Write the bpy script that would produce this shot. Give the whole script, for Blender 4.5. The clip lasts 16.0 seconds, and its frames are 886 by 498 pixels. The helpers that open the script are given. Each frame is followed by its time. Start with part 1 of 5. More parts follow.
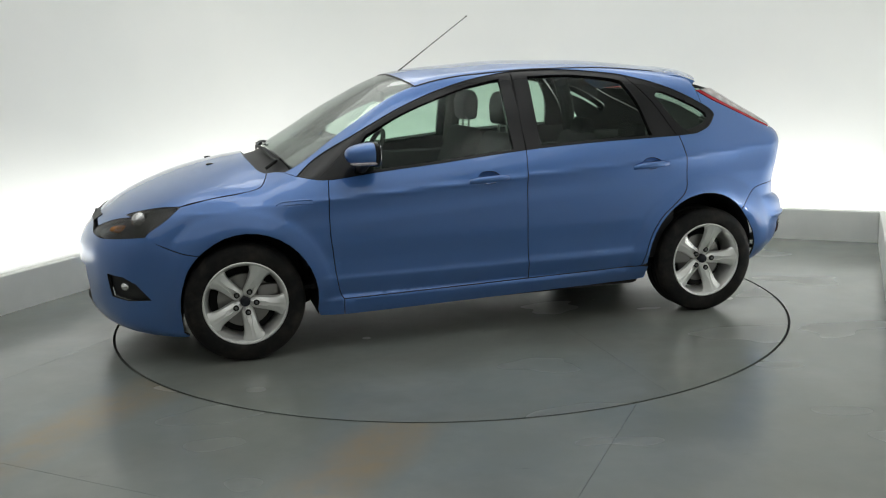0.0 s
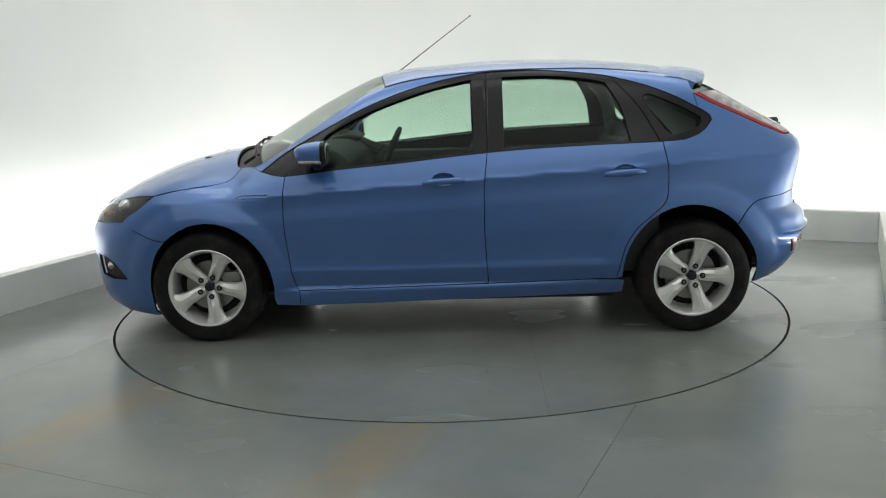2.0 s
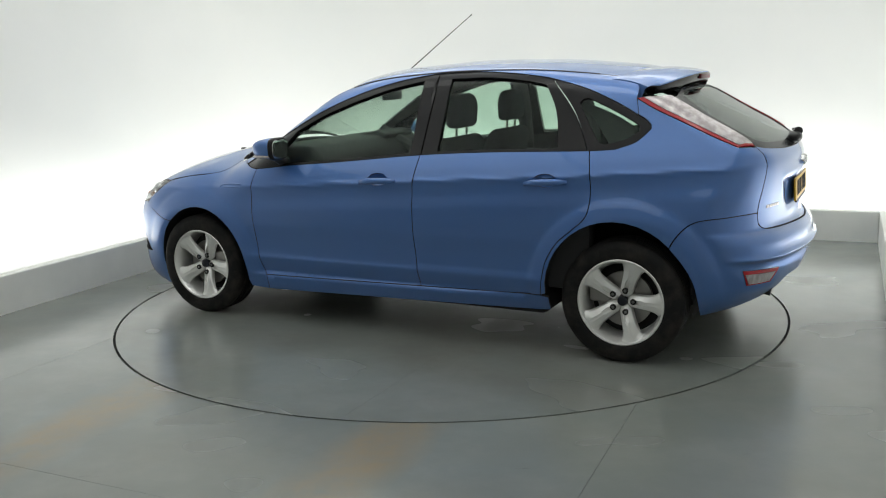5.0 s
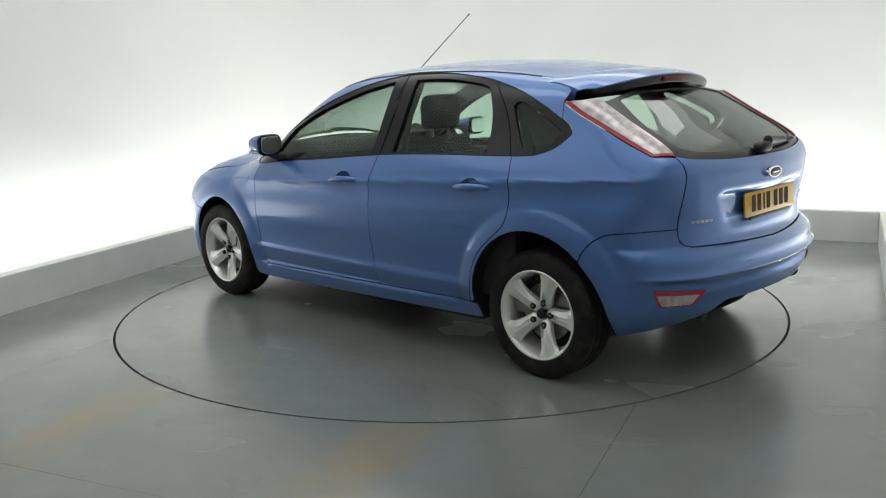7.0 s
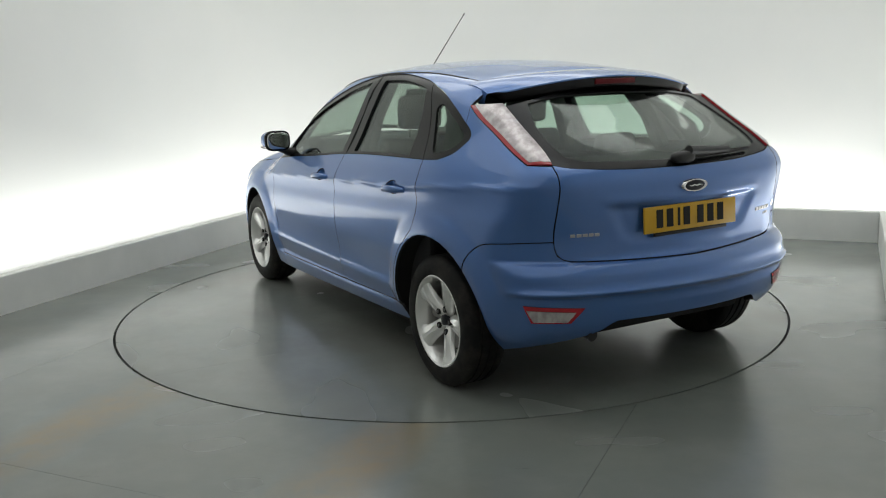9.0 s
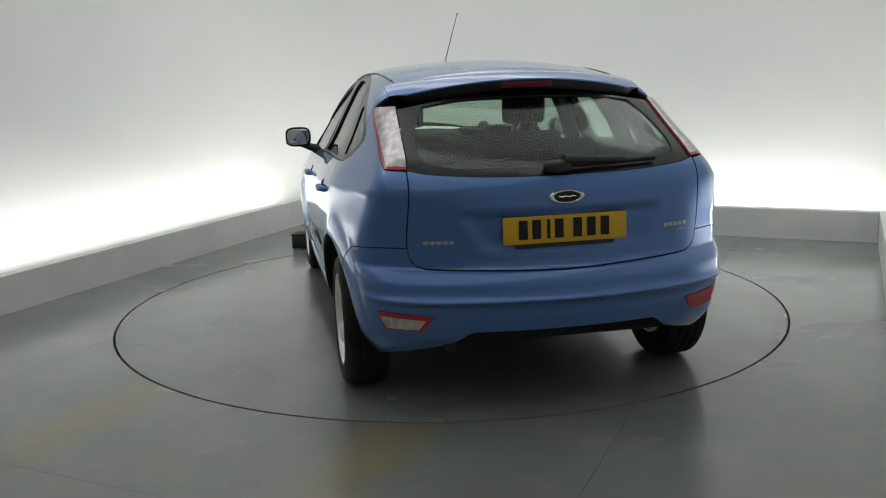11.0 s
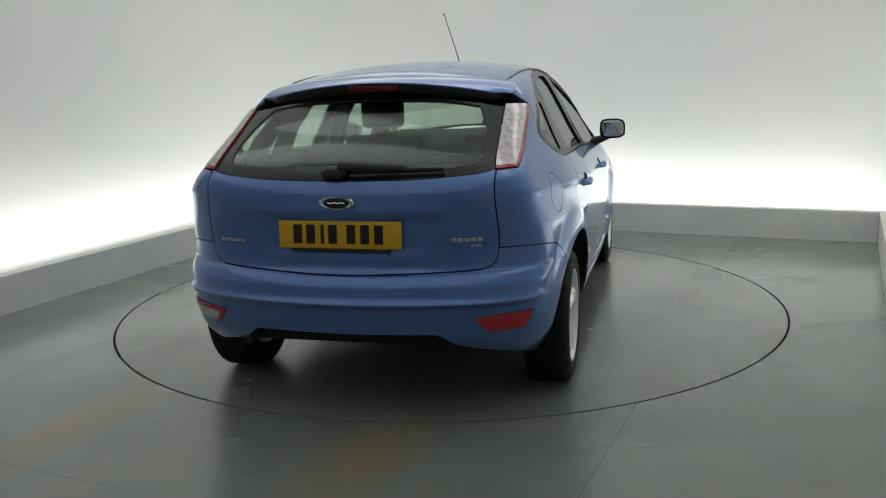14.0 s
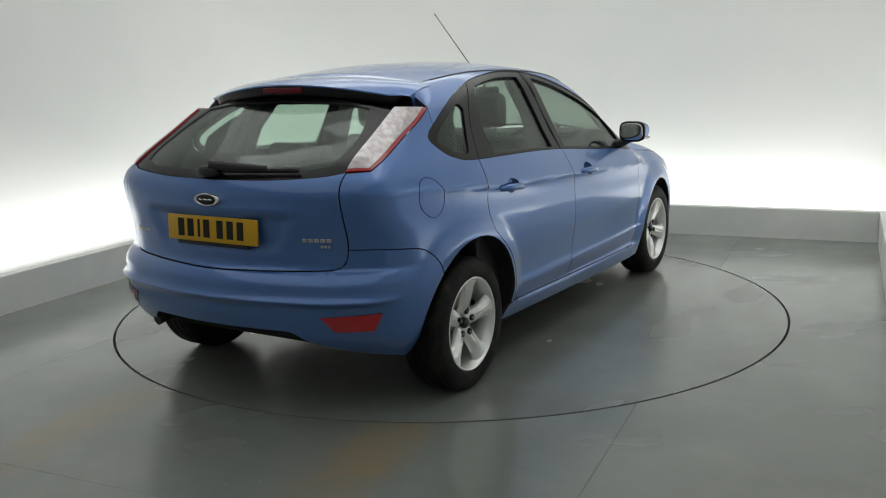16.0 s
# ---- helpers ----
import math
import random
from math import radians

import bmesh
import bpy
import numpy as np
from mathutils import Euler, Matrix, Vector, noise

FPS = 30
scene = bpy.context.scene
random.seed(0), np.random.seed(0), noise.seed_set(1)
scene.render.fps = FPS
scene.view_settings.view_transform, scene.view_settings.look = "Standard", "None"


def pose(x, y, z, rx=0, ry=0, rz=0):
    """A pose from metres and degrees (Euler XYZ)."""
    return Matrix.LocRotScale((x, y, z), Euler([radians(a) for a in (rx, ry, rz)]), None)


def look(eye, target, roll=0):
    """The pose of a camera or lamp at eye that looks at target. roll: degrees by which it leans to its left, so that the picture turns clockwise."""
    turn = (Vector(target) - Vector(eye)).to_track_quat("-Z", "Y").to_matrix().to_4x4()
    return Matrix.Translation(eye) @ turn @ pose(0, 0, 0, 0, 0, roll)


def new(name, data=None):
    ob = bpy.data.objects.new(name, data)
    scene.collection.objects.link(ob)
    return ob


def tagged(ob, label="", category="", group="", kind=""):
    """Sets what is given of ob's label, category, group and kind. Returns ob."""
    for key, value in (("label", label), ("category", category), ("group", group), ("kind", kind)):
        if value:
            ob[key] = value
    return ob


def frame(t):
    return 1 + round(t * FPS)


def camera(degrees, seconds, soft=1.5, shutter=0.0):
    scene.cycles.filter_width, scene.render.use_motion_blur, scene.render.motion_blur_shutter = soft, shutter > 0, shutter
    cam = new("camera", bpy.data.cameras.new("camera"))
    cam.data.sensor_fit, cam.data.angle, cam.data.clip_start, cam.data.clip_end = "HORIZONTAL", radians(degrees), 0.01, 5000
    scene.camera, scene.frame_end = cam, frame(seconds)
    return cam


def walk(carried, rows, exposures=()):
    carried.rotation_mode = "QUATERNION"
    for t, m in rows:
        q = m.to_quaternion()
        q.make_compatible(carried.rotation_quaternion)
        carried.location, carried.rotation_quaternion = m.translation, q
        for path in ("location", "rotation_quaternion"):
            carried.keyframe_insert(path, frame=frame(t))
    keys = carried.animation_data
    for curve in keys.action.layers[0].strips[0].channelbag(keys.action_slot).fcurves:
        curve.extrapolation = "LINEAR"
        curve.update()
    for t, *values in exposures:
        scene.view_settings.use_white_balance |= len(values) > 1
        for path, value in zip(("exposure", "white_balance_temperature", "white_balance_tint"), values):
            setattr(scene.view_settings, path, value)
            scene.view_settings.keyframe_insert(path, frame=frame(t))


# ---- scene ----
EYE = (0.0, -5.546, 1.443)
TILT, TURN, LEAN = 11.32, -0.364, -1.702
cam = camera(52.53, 16.0, soft=1.1)
AIM = (EYE[0] + math.sin(radians(TURN)) * math.cos(radians(TILT)), EYE[1] + math.cos(radians(TURN)) * math.cos(radians(TILT)), EYE[2] - math.sin(radians(TILT)))
walk(cam, [(0.0, look(EYE, AIM, LEAN)), (16.0, look(EYE, AIM, LEAN))],
     exposures=[(0.0, -0.74), (3.5, -0.55), (7.0, -0.66), (9.0, -0.86), (12.5, -1.28), (14.0, -1.19), (16.0, -1.02)])

# the turntable's turn: heading of the car in degrees, and the car's small offset from the pivot
HEADING, SPEED, OFF = 195.9, -8.552, (-0.013, -0.054)
RING = 2.019
# the bay: its long axis, its cross axis and the faces of the low plinth along three sides
ALONG, ACROSS = Vector((math.cos(radians(66)), math.sin(radians(66)), 0)), Vector((math.sin(radians(66)), -math.cos(radians(66)), 0))
LEFT, RIGHT, BACK, OPEN, PLINTH = -2.557, 2.52, 2.67, -9.0, 0.245
GAP, CEIL = 0.85, 3.3


def bay(n, d, z=0.0):
    """A point of the bay from its place across, along and up."""
    p = ACROSS * n + ALONG * d
    return Vector((p.x, p.y, z))


# ---- world and lamps ----
world = bpy.data.worlds.new("world")
scene.world = world
world.use_nodes = True
world.node_tree.nodes["Background"].inputs[0].default_value = (0.6, 0.65, 0.62, 1)
world.node_tree.nodes["Background"].inputs[1].default_value = 0.05


def area(name, at, toward, sx, sy, power, colour=(1, 1, 1), spin=None):
    data = bpy.data.lights.new(name, "AREA")
    data.shape, data.size, data.size_y, data.energy, data.color = "RECTANGLE", sx, sy, power, colour
    ob = new(name, data)
    z = (Vector(at) - Vector(toward)).normalized()
    x = (spin - z * spin.dot(z)).normalized()
    y = z.cross(x)
    m = Matrix((x, y, z)).transposed().to_4x4()
    m.translation = at
    ob.matrix_world = m
    return ob


COVE = (0.985, 1.0, 0.975)
COVE_POWER = 76
tube_z = 0.04
for n0, d0, n1, d1 in ((LEFT - 0.60, -1.5, LEFT - 0.60, BACK + 0.12), (LEFT - 0.12, BACK + 0.60, RIGHT + 0.05, BACK + 0.60), (RIGHT + 0.60, -0.2, RIGHT + 0.60, BACK + 0.12)):
    a, b = bay(n0, d0, tube_z), bay(n1, d1, tube_z)
    mid = (a + b) / 2
    area("cove_light", mid, mid + Vector((0, 0, 1)), (b - a).length, 0.06, COVE_POWER * (b - a).length / 5, COVE, spin=(b - a).normalized())
# two unseen fill panels, added under the whole ceiling to even out the light
for n, d, power in ((-1.36, -2.6, 64), (1.36, -2.6, 64)):
    area("ceiling_fill", bay(n, d, CEIL - 0.06), bay(n, d, 0), 10.8, 2.66, power, COVE, spin=ALONG)
for d in (2.1, 0.5, -1.1):
    area("strip_light", bay(0, d, CEIL - 0.10), bay(0, d, 0), 4.2, 0.55, 15, COVE, spin=ACROSS)

# ---- materials ----


def material(name, base, rough=0.5, metal=0.0, coat=0.0, spec=0.5):
    m = bpy.data.materials.new(name)
    m.use_nodes = True
    p = m.node_tree.nodes["Principled BSDF"]
    p.inputs["Base Color"].default_value = (*base, 1)
    p.inputs["Roughness"].default_value = rough
    p.inputs["Metallic"].default_value = metal
    p.inputs["Coat Weight"].default_value = coat
    p.inputs["Coat Roughness"].default_value = 0.035
    p.inputs["Specular IOR Level"].default_value = spec
    return m


def node(m, kind, **inputs):
    n = m.node_tree.nodes.new(kind)
    for k, v in inputs.items():
        n.inputs[k.replace("_", " ")].default_value = v
    return n


def link(m, a, b):
    m.node_tree.links.new(a, b)


def shader(m):
    return m.node_tree.nodes["Principled BSDF"]


def mixed(m, fac, a, b):
    n = m.node_tree.nodes.new("ShaderNodeMix")
    n.data_type = "RGBA"
    n.inputs[6].default_value = (*a, 1) if isinstance(a, tuple) else (0, 0, 0, 1)
    n.inputs[7].default_value = (*b, 1) if isinstance(b, tuple) else (0, 0, 0, 1)
    if not isinstance(a, tuple):
        link(m, a, n.inputs[6])
    if not isinstance(b, tuple):
        link(m, b, n.inputs[7])
    link(m, fac, n.inputs[0])
    return n.outputs[2]


def ramp(m, source, lo, hi):
    n = m.node_tree.nodes.new("ShaderNodeMapRange")
    n.inputs[1].default_value, n.inputs[2].default_value = lo, hi
    link(m, source, n.inputs[0])
    return n.outputs[0]


def noise_at(m, scale, detail=4.0, rough=0.55, stretch=(1, 1, 1), turn=0.0, space="Object"):
    tc = m.node_tree.nodes.new("ShaderNodeTexCoord")
    mp = m.node_tree.nodes.new("ShaderNodeMapping")
    mp.inputs["Scale"].default_value = stretch
    mp.inputs["Rotation"].default_value = (0, 0, turn)
    link(m, tc.outputs[space], mp.inputs[0])
    nz = node(m, "ShaderNodeTexNoise", Scale=scale, Detail=detail, Roughness=rough)
    link(m, mp.outputs[0], nz.inputs["Vector"])
    return nz.outputs["Fac"]


def bumped(m, height, strength, distance):
    b = node(m, "ShaderNodeBump", Strength=strength, Distance=distance)
    link(m, height, b.inputs["Height"])
    link(m, b.outputs[0], shader(m).inputs["Normal"])
    return b


def make_paint():
    m = material("blue_paint", (0.07, 0.17, 0.46), 0.41, 0.52, 1.0)
    shader(m).inputs["Coat IOR"].default_value = 1.65
    flake = noise_at(m, 900, 1)
    link(m, mixed(m, ramp(m, flake, 0.3, 0.7), (0.050, 0.152, 0.425), (0.073, 0.194, 0.515)), shader(m).inputs["Base Color"])
    return m


def make_wall():
    m = material("white_wall_paint", (0.8, 0.8, 0.78), 0.6)
    big = noise_at(m, 0.7, 3)
    link(m, mixed(m, ramp(m, big, 0.3, 0.7), (0.78, 0.79, 0.77), (0.82, 0.82, 0.80)), shader(m).inputs["Base Color"])
    bumped(m, noise_at(m, 120, 3), 0.05, 0.002)
    return m


def make_plinth():
    m = material("plinth_paint", (0.62, 0.62, 0.6), 0.55)
    link(m, mixed(m, ramp(m, noise_at(m, 3, 5), 0.3, 0.75), (0.70, 0.71, 0.68), (0.80, 0.80, 0.77)), shader(m).inputs["Base Color"])
    bumped(m, noise_at(m, 60, 3), 0.08, 0.002)
    return m


def make_floor(name, tracks):
    """Painted concrete; tracks: the tan marks that tyres left on the way in."""
    m = material(name, (0.3, 0.33, 0.32), 0.3, spec=0.75)
    cloud = noise_at(m, 0.9, 3, 0.5)
    c = mixed(m, ramp(m, cloud, 0.25, 0.75), (0.196, 0.220, 0.205), (0.228, 0.250, 0.231))
    worn = ramp(m, noise_at(m, 2.2, 6, 0.62), 0.42, 0.86)
    soft = m.node_tree.nodes.new("ShaderNodeMath")
    soft.operation = "MULTIPLY"
    soft.inputs[1].default_value = 0.65
    link(m, worn, soft.inputs[0])
    c = mixed(m, soft.outputs[0], c, (0.315, 0.325, 0.300))
    # brown dirt; heavier and darker on the turntable, painting in the car's shade too
    dirt_shade = m.node_tree.nodes.new("ShaderNodeMath")
    dirt_shade.operation = "MULTIPLY"
    dirt_shade.inputs[1].default_value = 0.40 if tracks else 0.80
    link(m, ramp(m, noise_at(m, 0.75, 5, 0.6, (1, 1.6, 1), 0.7), 0.40, 0.80), dirt_shade.inputs[0])
    c = mixed(m, dirt_shade.outputs[0], c, (0.185, 0.172, 0.135) if tracks else (0.155, 0.148, 0.122))
    scuff = m.node_tree.nodes.new("ShaderNodeMath")
    scuff.operation = "MULTIPLY"
    scuff.inputs[1].default_value = 0.5
    link(m, ramp(m, noise_at(m, 5, 5, 0.7, (1, 5, 1), radians(20)), 0.66, 0.78), scuff.inputs[0])
    c = mixed(m, scuff.outputs[0], c, (0.10, 0.105, 0.10))
    if tracks:
        tc = m.node_tree.nodes.new("ShaderNodeTexCoord")
        mp = m.node_tree.nodes.new("ShaderNodeMapping")
        mp.inputs["Rotation"].default_value = (0, 0, radians(24))
        link(m, tc.outputs["Object"], mp.inputs[0])
        sx = m.node_tree.nodes.new("ShaderNodeSeparateXYZ")
        link(m, mp.outputs[0], sx.inputs[0])

        def sum_(op, a, b):
            n = m.node_tree.nodes.new("ShaderNodeMath")
            n.operation = op
            n.use_clamp = op == "MULTIPLY"
            for i, v in enumerate((a, b)):
                if isinstance(v, (int, float)):
                    n.inputs[i].default_value = v
                else:
                    link(m, v, n.inputs[i])
            return n.outputs[0]
        wob = sum_("MULTIPLY", noise_at(m, 1.6, 3), 0.16)
        off = sum_("ABSOLUTE", sum_("SUBTRACT", sum_("ABSOLUTE", sum_("SUBTRACT", sum_("ADD", sx.outputs["X"], wob), 0.06), 0), 0.66), 0)
        band = ramp(m, off, 0.22, 0.06)
        near = ramp(m, sx.outputs["Y"], -1.1, -1.8)
        grit = ramp(m, noise_at(m, 2.4, 6, 0.65), 0.28, 0.62)
        mask = sum_("MULTIPLY", sum_("MULTIPLY", sum_("MULTIPLY", band, near), grit), 1.0)
        c = mixed(m, mask, c, (0.290, 0.236, 0.152))
    link(m, c, shader(m).inputs["Base Color"])
    r = node(m, "ShaderNodeMapRange")
    link(m, noise_at(m, 1.1, 2, 0.45, (1, 1.8, 1), radians(24)), r.inputs[0])
    r.inputs[1].default_value, r.inputs[2].default_value, r.inputs[3].default_value, r.inputs[4].default_value = 0.22, 0.80, 0.14, 0.33
    link(m, r.outputs[0], shader(m).inputs["Roughness"])
    return m


def make_lens():
    """Pale lamp lens with faint ribbed facets."""
    m = material("pale_lens", (0.5, 0.45, 0.45), 0.15, 0.3, 0.8)
    link(m, mixed(m, ramp(m, noise_at(m, 40, 2, 0.5, (1, 1, 0.5)), 0.35, 0.65), (0.42, 0.37, 0.38), (0.64, 0.59, 0.59)), shader(m).inputs["Base Color"])
    bumped(m, noise_at(m, 70, 2), 0.15, 0.003)
    return m


def make_rubber():
    """Black tyre rubber, greyed with dust."""
    m = material("rubber", (0.007, 0.007, 0.0075), 0.65, spec=0.25)
    link(m, mixed(m, ramp(m, noise_at(m, 9, 5, 0.65), 0.45, 0.80), (0.007, 0.007, 0.0075), (0.040, 0.035, 0.029)), shader(m).inputs["Base Color"])
    return m


PAINT = make_paint()
WALL = make_wall()
PLINTH_MAT = make_plinth()
FLOOR = make_floor("floor_paint", True)
DISC = make_floor("turntable_paint", False)
BLACK = material("gloss_black", (0.010, 0.010, 0.011), 0.22, spec=0.3)
TRIM = material("black_plastic", (0.018, 0.018, 0.019), 0.5)
RUBBER = make_rubber()
SEAL = material("dark_joint", (0.012, 0.012, 0.012), 0.8)
JOINT = material("dusty_joint", (0.12, 0.13, 0.125), 0.9)
LETTER = material("satin_chrome", (0.50, 0.50, 0.50), 0.35, 0.7)
CHROME = material("chrome", (0.75, 0.75, 0.75), 0.12, 1.0)
ALLOY = material("silver_alloy", (0.86, 0.86, 0.84), 0.30, 0.6, 0.6)
STEEL = material("brake_steel", (0.32, 0.31, 0.30), 0.4, 0.9)
CLOTH = material("dark_seat_cloth", (0.03, 0.031, 0.034), 0.9)
LINER = material("grey_headliner", (0.30, 0.30, 0.29), 0.9)
# cabin plastic; on painted panels' edges it also stands for shade in the gaps
CABIN_GAP = material("dark_cabin_and_gap", (0.022, 0.022, 0.024), 0.6)
UNDER = material("underbody_black", (0.012, 0.012, 0.012), 0.85)
RED = material("red_lens", (0.46, 0.011, 0.022), 0.12, 0, 0.6)
DULL_RED = material("dull_red_lens", (0.13, 0.008, 0.012), 0.35, 0, 0.0, 0.25)
CLEAR_LENS = make_lens()
AMBER = material("amber_lens", (0.5, 0.2, 0.05), 0.2, 0, 0.6)
YELLOW = material("yellow_plate", (0.66, 0.38, 0.015), 0.35)
WHITE_PLASTIC = material("ceiling_paint", (0.8, 0.8, 0.78), 0.7)


def make_glass(name, tint, gloss=0.02, mixing=0.045, curve=3.8):
    """Thin pane: clear with a tint, and a mirror gloss that follows Fresnel."""
    m = bpy.data.materials.new(name)
    m.use_nodes = True
    nt = m.node_tree
    nt.nodes.remove(nt.nodes["Principled BSDF"])
    t = nt.nodes.new("ShaderNodeBsdfTransparent")
    t.inputs[0].default_value = (*tint, 1)
    g = nt.nodes.new("ShaderNodeBsdfGlossy")
    g.inputs["Roughness"].default_value = gloss
    lw = nt.nodes.new("ShaderNodeLayerWeight")
    lw.inputs[0].default_value = 0.5
    pw = nt.nodes.new("ShaderNodeMath")
    pw.operation = "POWER"
    pw.inputs[1].default_value = curve
    link(m, lw.outputs["Facing"], pw.inputs[0])
    f = nt.nodes.new("ShaderNodeMapRange")
    f.inputs[3].default_value, f.inputs[4].default_value = mixing * 0.35, 0.75
    link(m, pw.outputs[0], f.inputs[0])
    mx = nt.nodes.new("ShaderNodeMixShader")
    link(m, f.outputs[0], mx.inputs[0])
    link(m, t.outputs[0], mx.inputs[1])
    link(m, g.outputs[0], mx.inputs[2])
    link(m, mx.outputs[0], nt.nodes["Material Output"].inputs[0])
    return m


GLASS = make_glass("tinted_glass", (0.80, 0.88, 0.83))
SCREEN = make_glass("windscreen_glass", (0.84, 0.90, 0.86), mixing=0.12, curve=2.6)
LENS = make_glass("lamp_glass", (0.80, 0.80, 0.80), mixing=0.12, curve=5.0)

# ---- mesh helpers ----
from mathutils.geometry import delaunay_2d_cdt


def inside(poly, q):
    x, y = q.T
    c = np.zeros(len(q), bool)
    for (x0, y0), (x1, y1) in zip(poly, np.roll(poly, -1, 0)):
        if y0 != y1:
            c ^= ((y0 > y) != (y1 > y)) & (x < (x1 - x0) * (y - y0) / (y1 - y0) + x0)
    return c


def mesh_of(name, verts, faces, mats, index=None, smooth=True, normals=None):
    me = bpy.data.meshes.new(name)
    me.from_pydata([tuple(v) for v in verts], [], [tuple(f) for f in faces])
    for mt in mats:
        me.materials.append(mt)
    me.polygons.foreach_set("use_smooth", [smooth] * len(me.polygons))
    if index is not None:
        me.polygons.foreach_set("material_index", index)
    me.update()
    if normals is not None:
        me.normals_split_custom_set_from_vertices([tuple(n) for n in normals])
    return me


def put(name, me, parent=None, label="", m=None):
    ob = new(name, me)
    if parent is not None:
        ob.parent = parent
    if m is not None:
        ob.matrix_basis = m
    return tagged(ob, label)


def part(name, bm, mat, parent, label="", smooth=True, m=None):
    me = bpy.data.meshes.new(name)
    bm.normal_update()
    bm.to_mesh(me)
    bm.free()
    for mt in (mat if isinstance(mat, (list, tuple)) else [mat]):
        me.materials.append(mt)
    me.polygons.foreach_set("use_smooth", [smooth] * len(me.polygons))
    if smooth:
        me.set_sharp_from_angle(angle=radians(35))
    return put(name, me, parent, label, m)


def block(bm, lo, hi, bevel=0.0, m=None, segments=2):
    """A box between two corners, with rounded edges."""
    r = bmesh.ops.create_cube(bm, size=1.0)
    vs = r["verts"]
    for v in vs:
        v.co = Vector([lo[i] + (v.co[i] + 0.5) * (hi[i] - lo[i]) for i in range(3)])
    if bevel:
        es = {e for v in vs for e in v.link_edges}
        out = bmesh.ops.bevel(bm, geom=list(es), offset=bevel, segments=segments, affect="EDGES", profile=0.5)
        vs = list({v for f in out["faces"] for v in f.verts} | {v for v in vs if v.is_valid})
    if m is not None:
        bmesh.ops.transform(bm, matrix=m, verts=vs)
    return vs


def lathe(bm, profile, steps=48, closed=False):
    """Turn (radius, y) points about the y axis."""
    rings = []
    for k in range(steps):
        a = 2 * math.pi * k / steps
        rings.append([bm.verts.new((r * math.cos(a), y, r * math.sin(a))) for r, y in profile])
    n = len(profile)
    for k in range(steps):
        p, q = rings[k], rings[(k + 1) % steps]
        for i in range(n if closed else n - 1):
            j = (i + 1) % n
            bm.faces.new((p[i], p[j], q[j], q[i]))
    bmesh.ops.recalc_face_normals(bm, faces=bm.faces)


def tube(bm, pts, radius, sides=8, r2=None):
    """A round rod along points, its radius running from radius to r2."""
    pts = [Vector(p) for p in pts]
    rings = []
    for i, p in enumerate(pts):
        d = (pts[min(i + 1, len(pts) - 1)] - pts[max(i - 1, 0)]).normalized()
        a = d.orthogonal().normalized()
        if rings:
            a = (last - d * last.dot(d)).normalized()
        last = a
        b = d.cross(a)
        r = radius + ((r2 if r2 is not None else radius) - radius) * i / (len(pts) - 1)
        rings.append([bm.verts.new(p + (a * math.cos(2 * math.pi * k / sides) + b * math.sin(2 * math.pi * k / sides)) * r) for k in range(sides)])
    for p, q in zip(rings, rings[1:]):
        for k in range(sides):
            bm.faces.new((p[k], p[(k + 1) % sides], q[(k + 1) % sides], q[k]))
    bm.faces.new(rings[0][::-1])
    bm.faces.new(rings[-1])


def sheet(name, corners, mat, thick, kind="structure", label="", category=""):
    """A flat slab under the given corners (anticlockwise from above)."""
    bm = bmesh.new()
    top = [bm.verts.new(c) for c in corners]
    low = [bm.verts.new(Vector(c) - Vector((0, 0, thick))) for c in corners]
    bm.faces.new(top)
    bm.faces.new(low[::-1])
    for i in range(len(top)):
        j = (i + 1) % len(top)
        bm.faces.new((top[i], low[i], low[j], top[j]))
    ob = part(name, bm, mat, None, smooth=False)
    return tagged(ob, label, category, kind=kind)


def rounded(points, radii, steps=8):
    """A polyline with its corners rounded."""
    out = []
    for i, p in enumerate(points):
        r = radii[i]
        if r <= 0 or i in (0, len(points) - 1):
            out.append(p)
            continue
        a, b = (points[i - 1] - p).normalized(), (points[i + 1] - p).normalized()
        s, e = p + a * r, p + b * r
        for k in range(steps + 1):
            t = k / steps
            out.append(s * (1 - t) ** 2 + p * 2 * t * (1 - t) + e * t * t)
    return out


def fence(name, line, z0, z1, thick, mat, label, category):
    """A wall of some thickness along a line, the thickness to the line's right."""
    bm = bmesh.new()
    rows = []
    for i, p in enumerate(line):
        d = (line[min(i + 1, len(line) - 1)] - line[max(i - 1, 0)]).normalized()
        o = p + Vector((d.y, -d.x, 0)) * thick
        rows.append([bm.verts.new((q.x, q.y, z)) for q, z in ((p, z0), (p, z1), (o, z1), (o, z0))])
    for a, b in zip(rows, rows[1:]):
        for i in range(4):
            bm.faces.new((a[i], a[(i + 1) % 4], b[(i + 1) % 4], b[i]))
    bm.faces.new(rows[0])
    bm.faces.new(rows[-1][::-1])
    bmesh.ops.recalc_face_normals(bm, faces=bm.faces)
    ob = part(name, bm, mat, None, smooth=True)
    return tagged(ob, label, category, kind="structure")


# ---- the bay ----


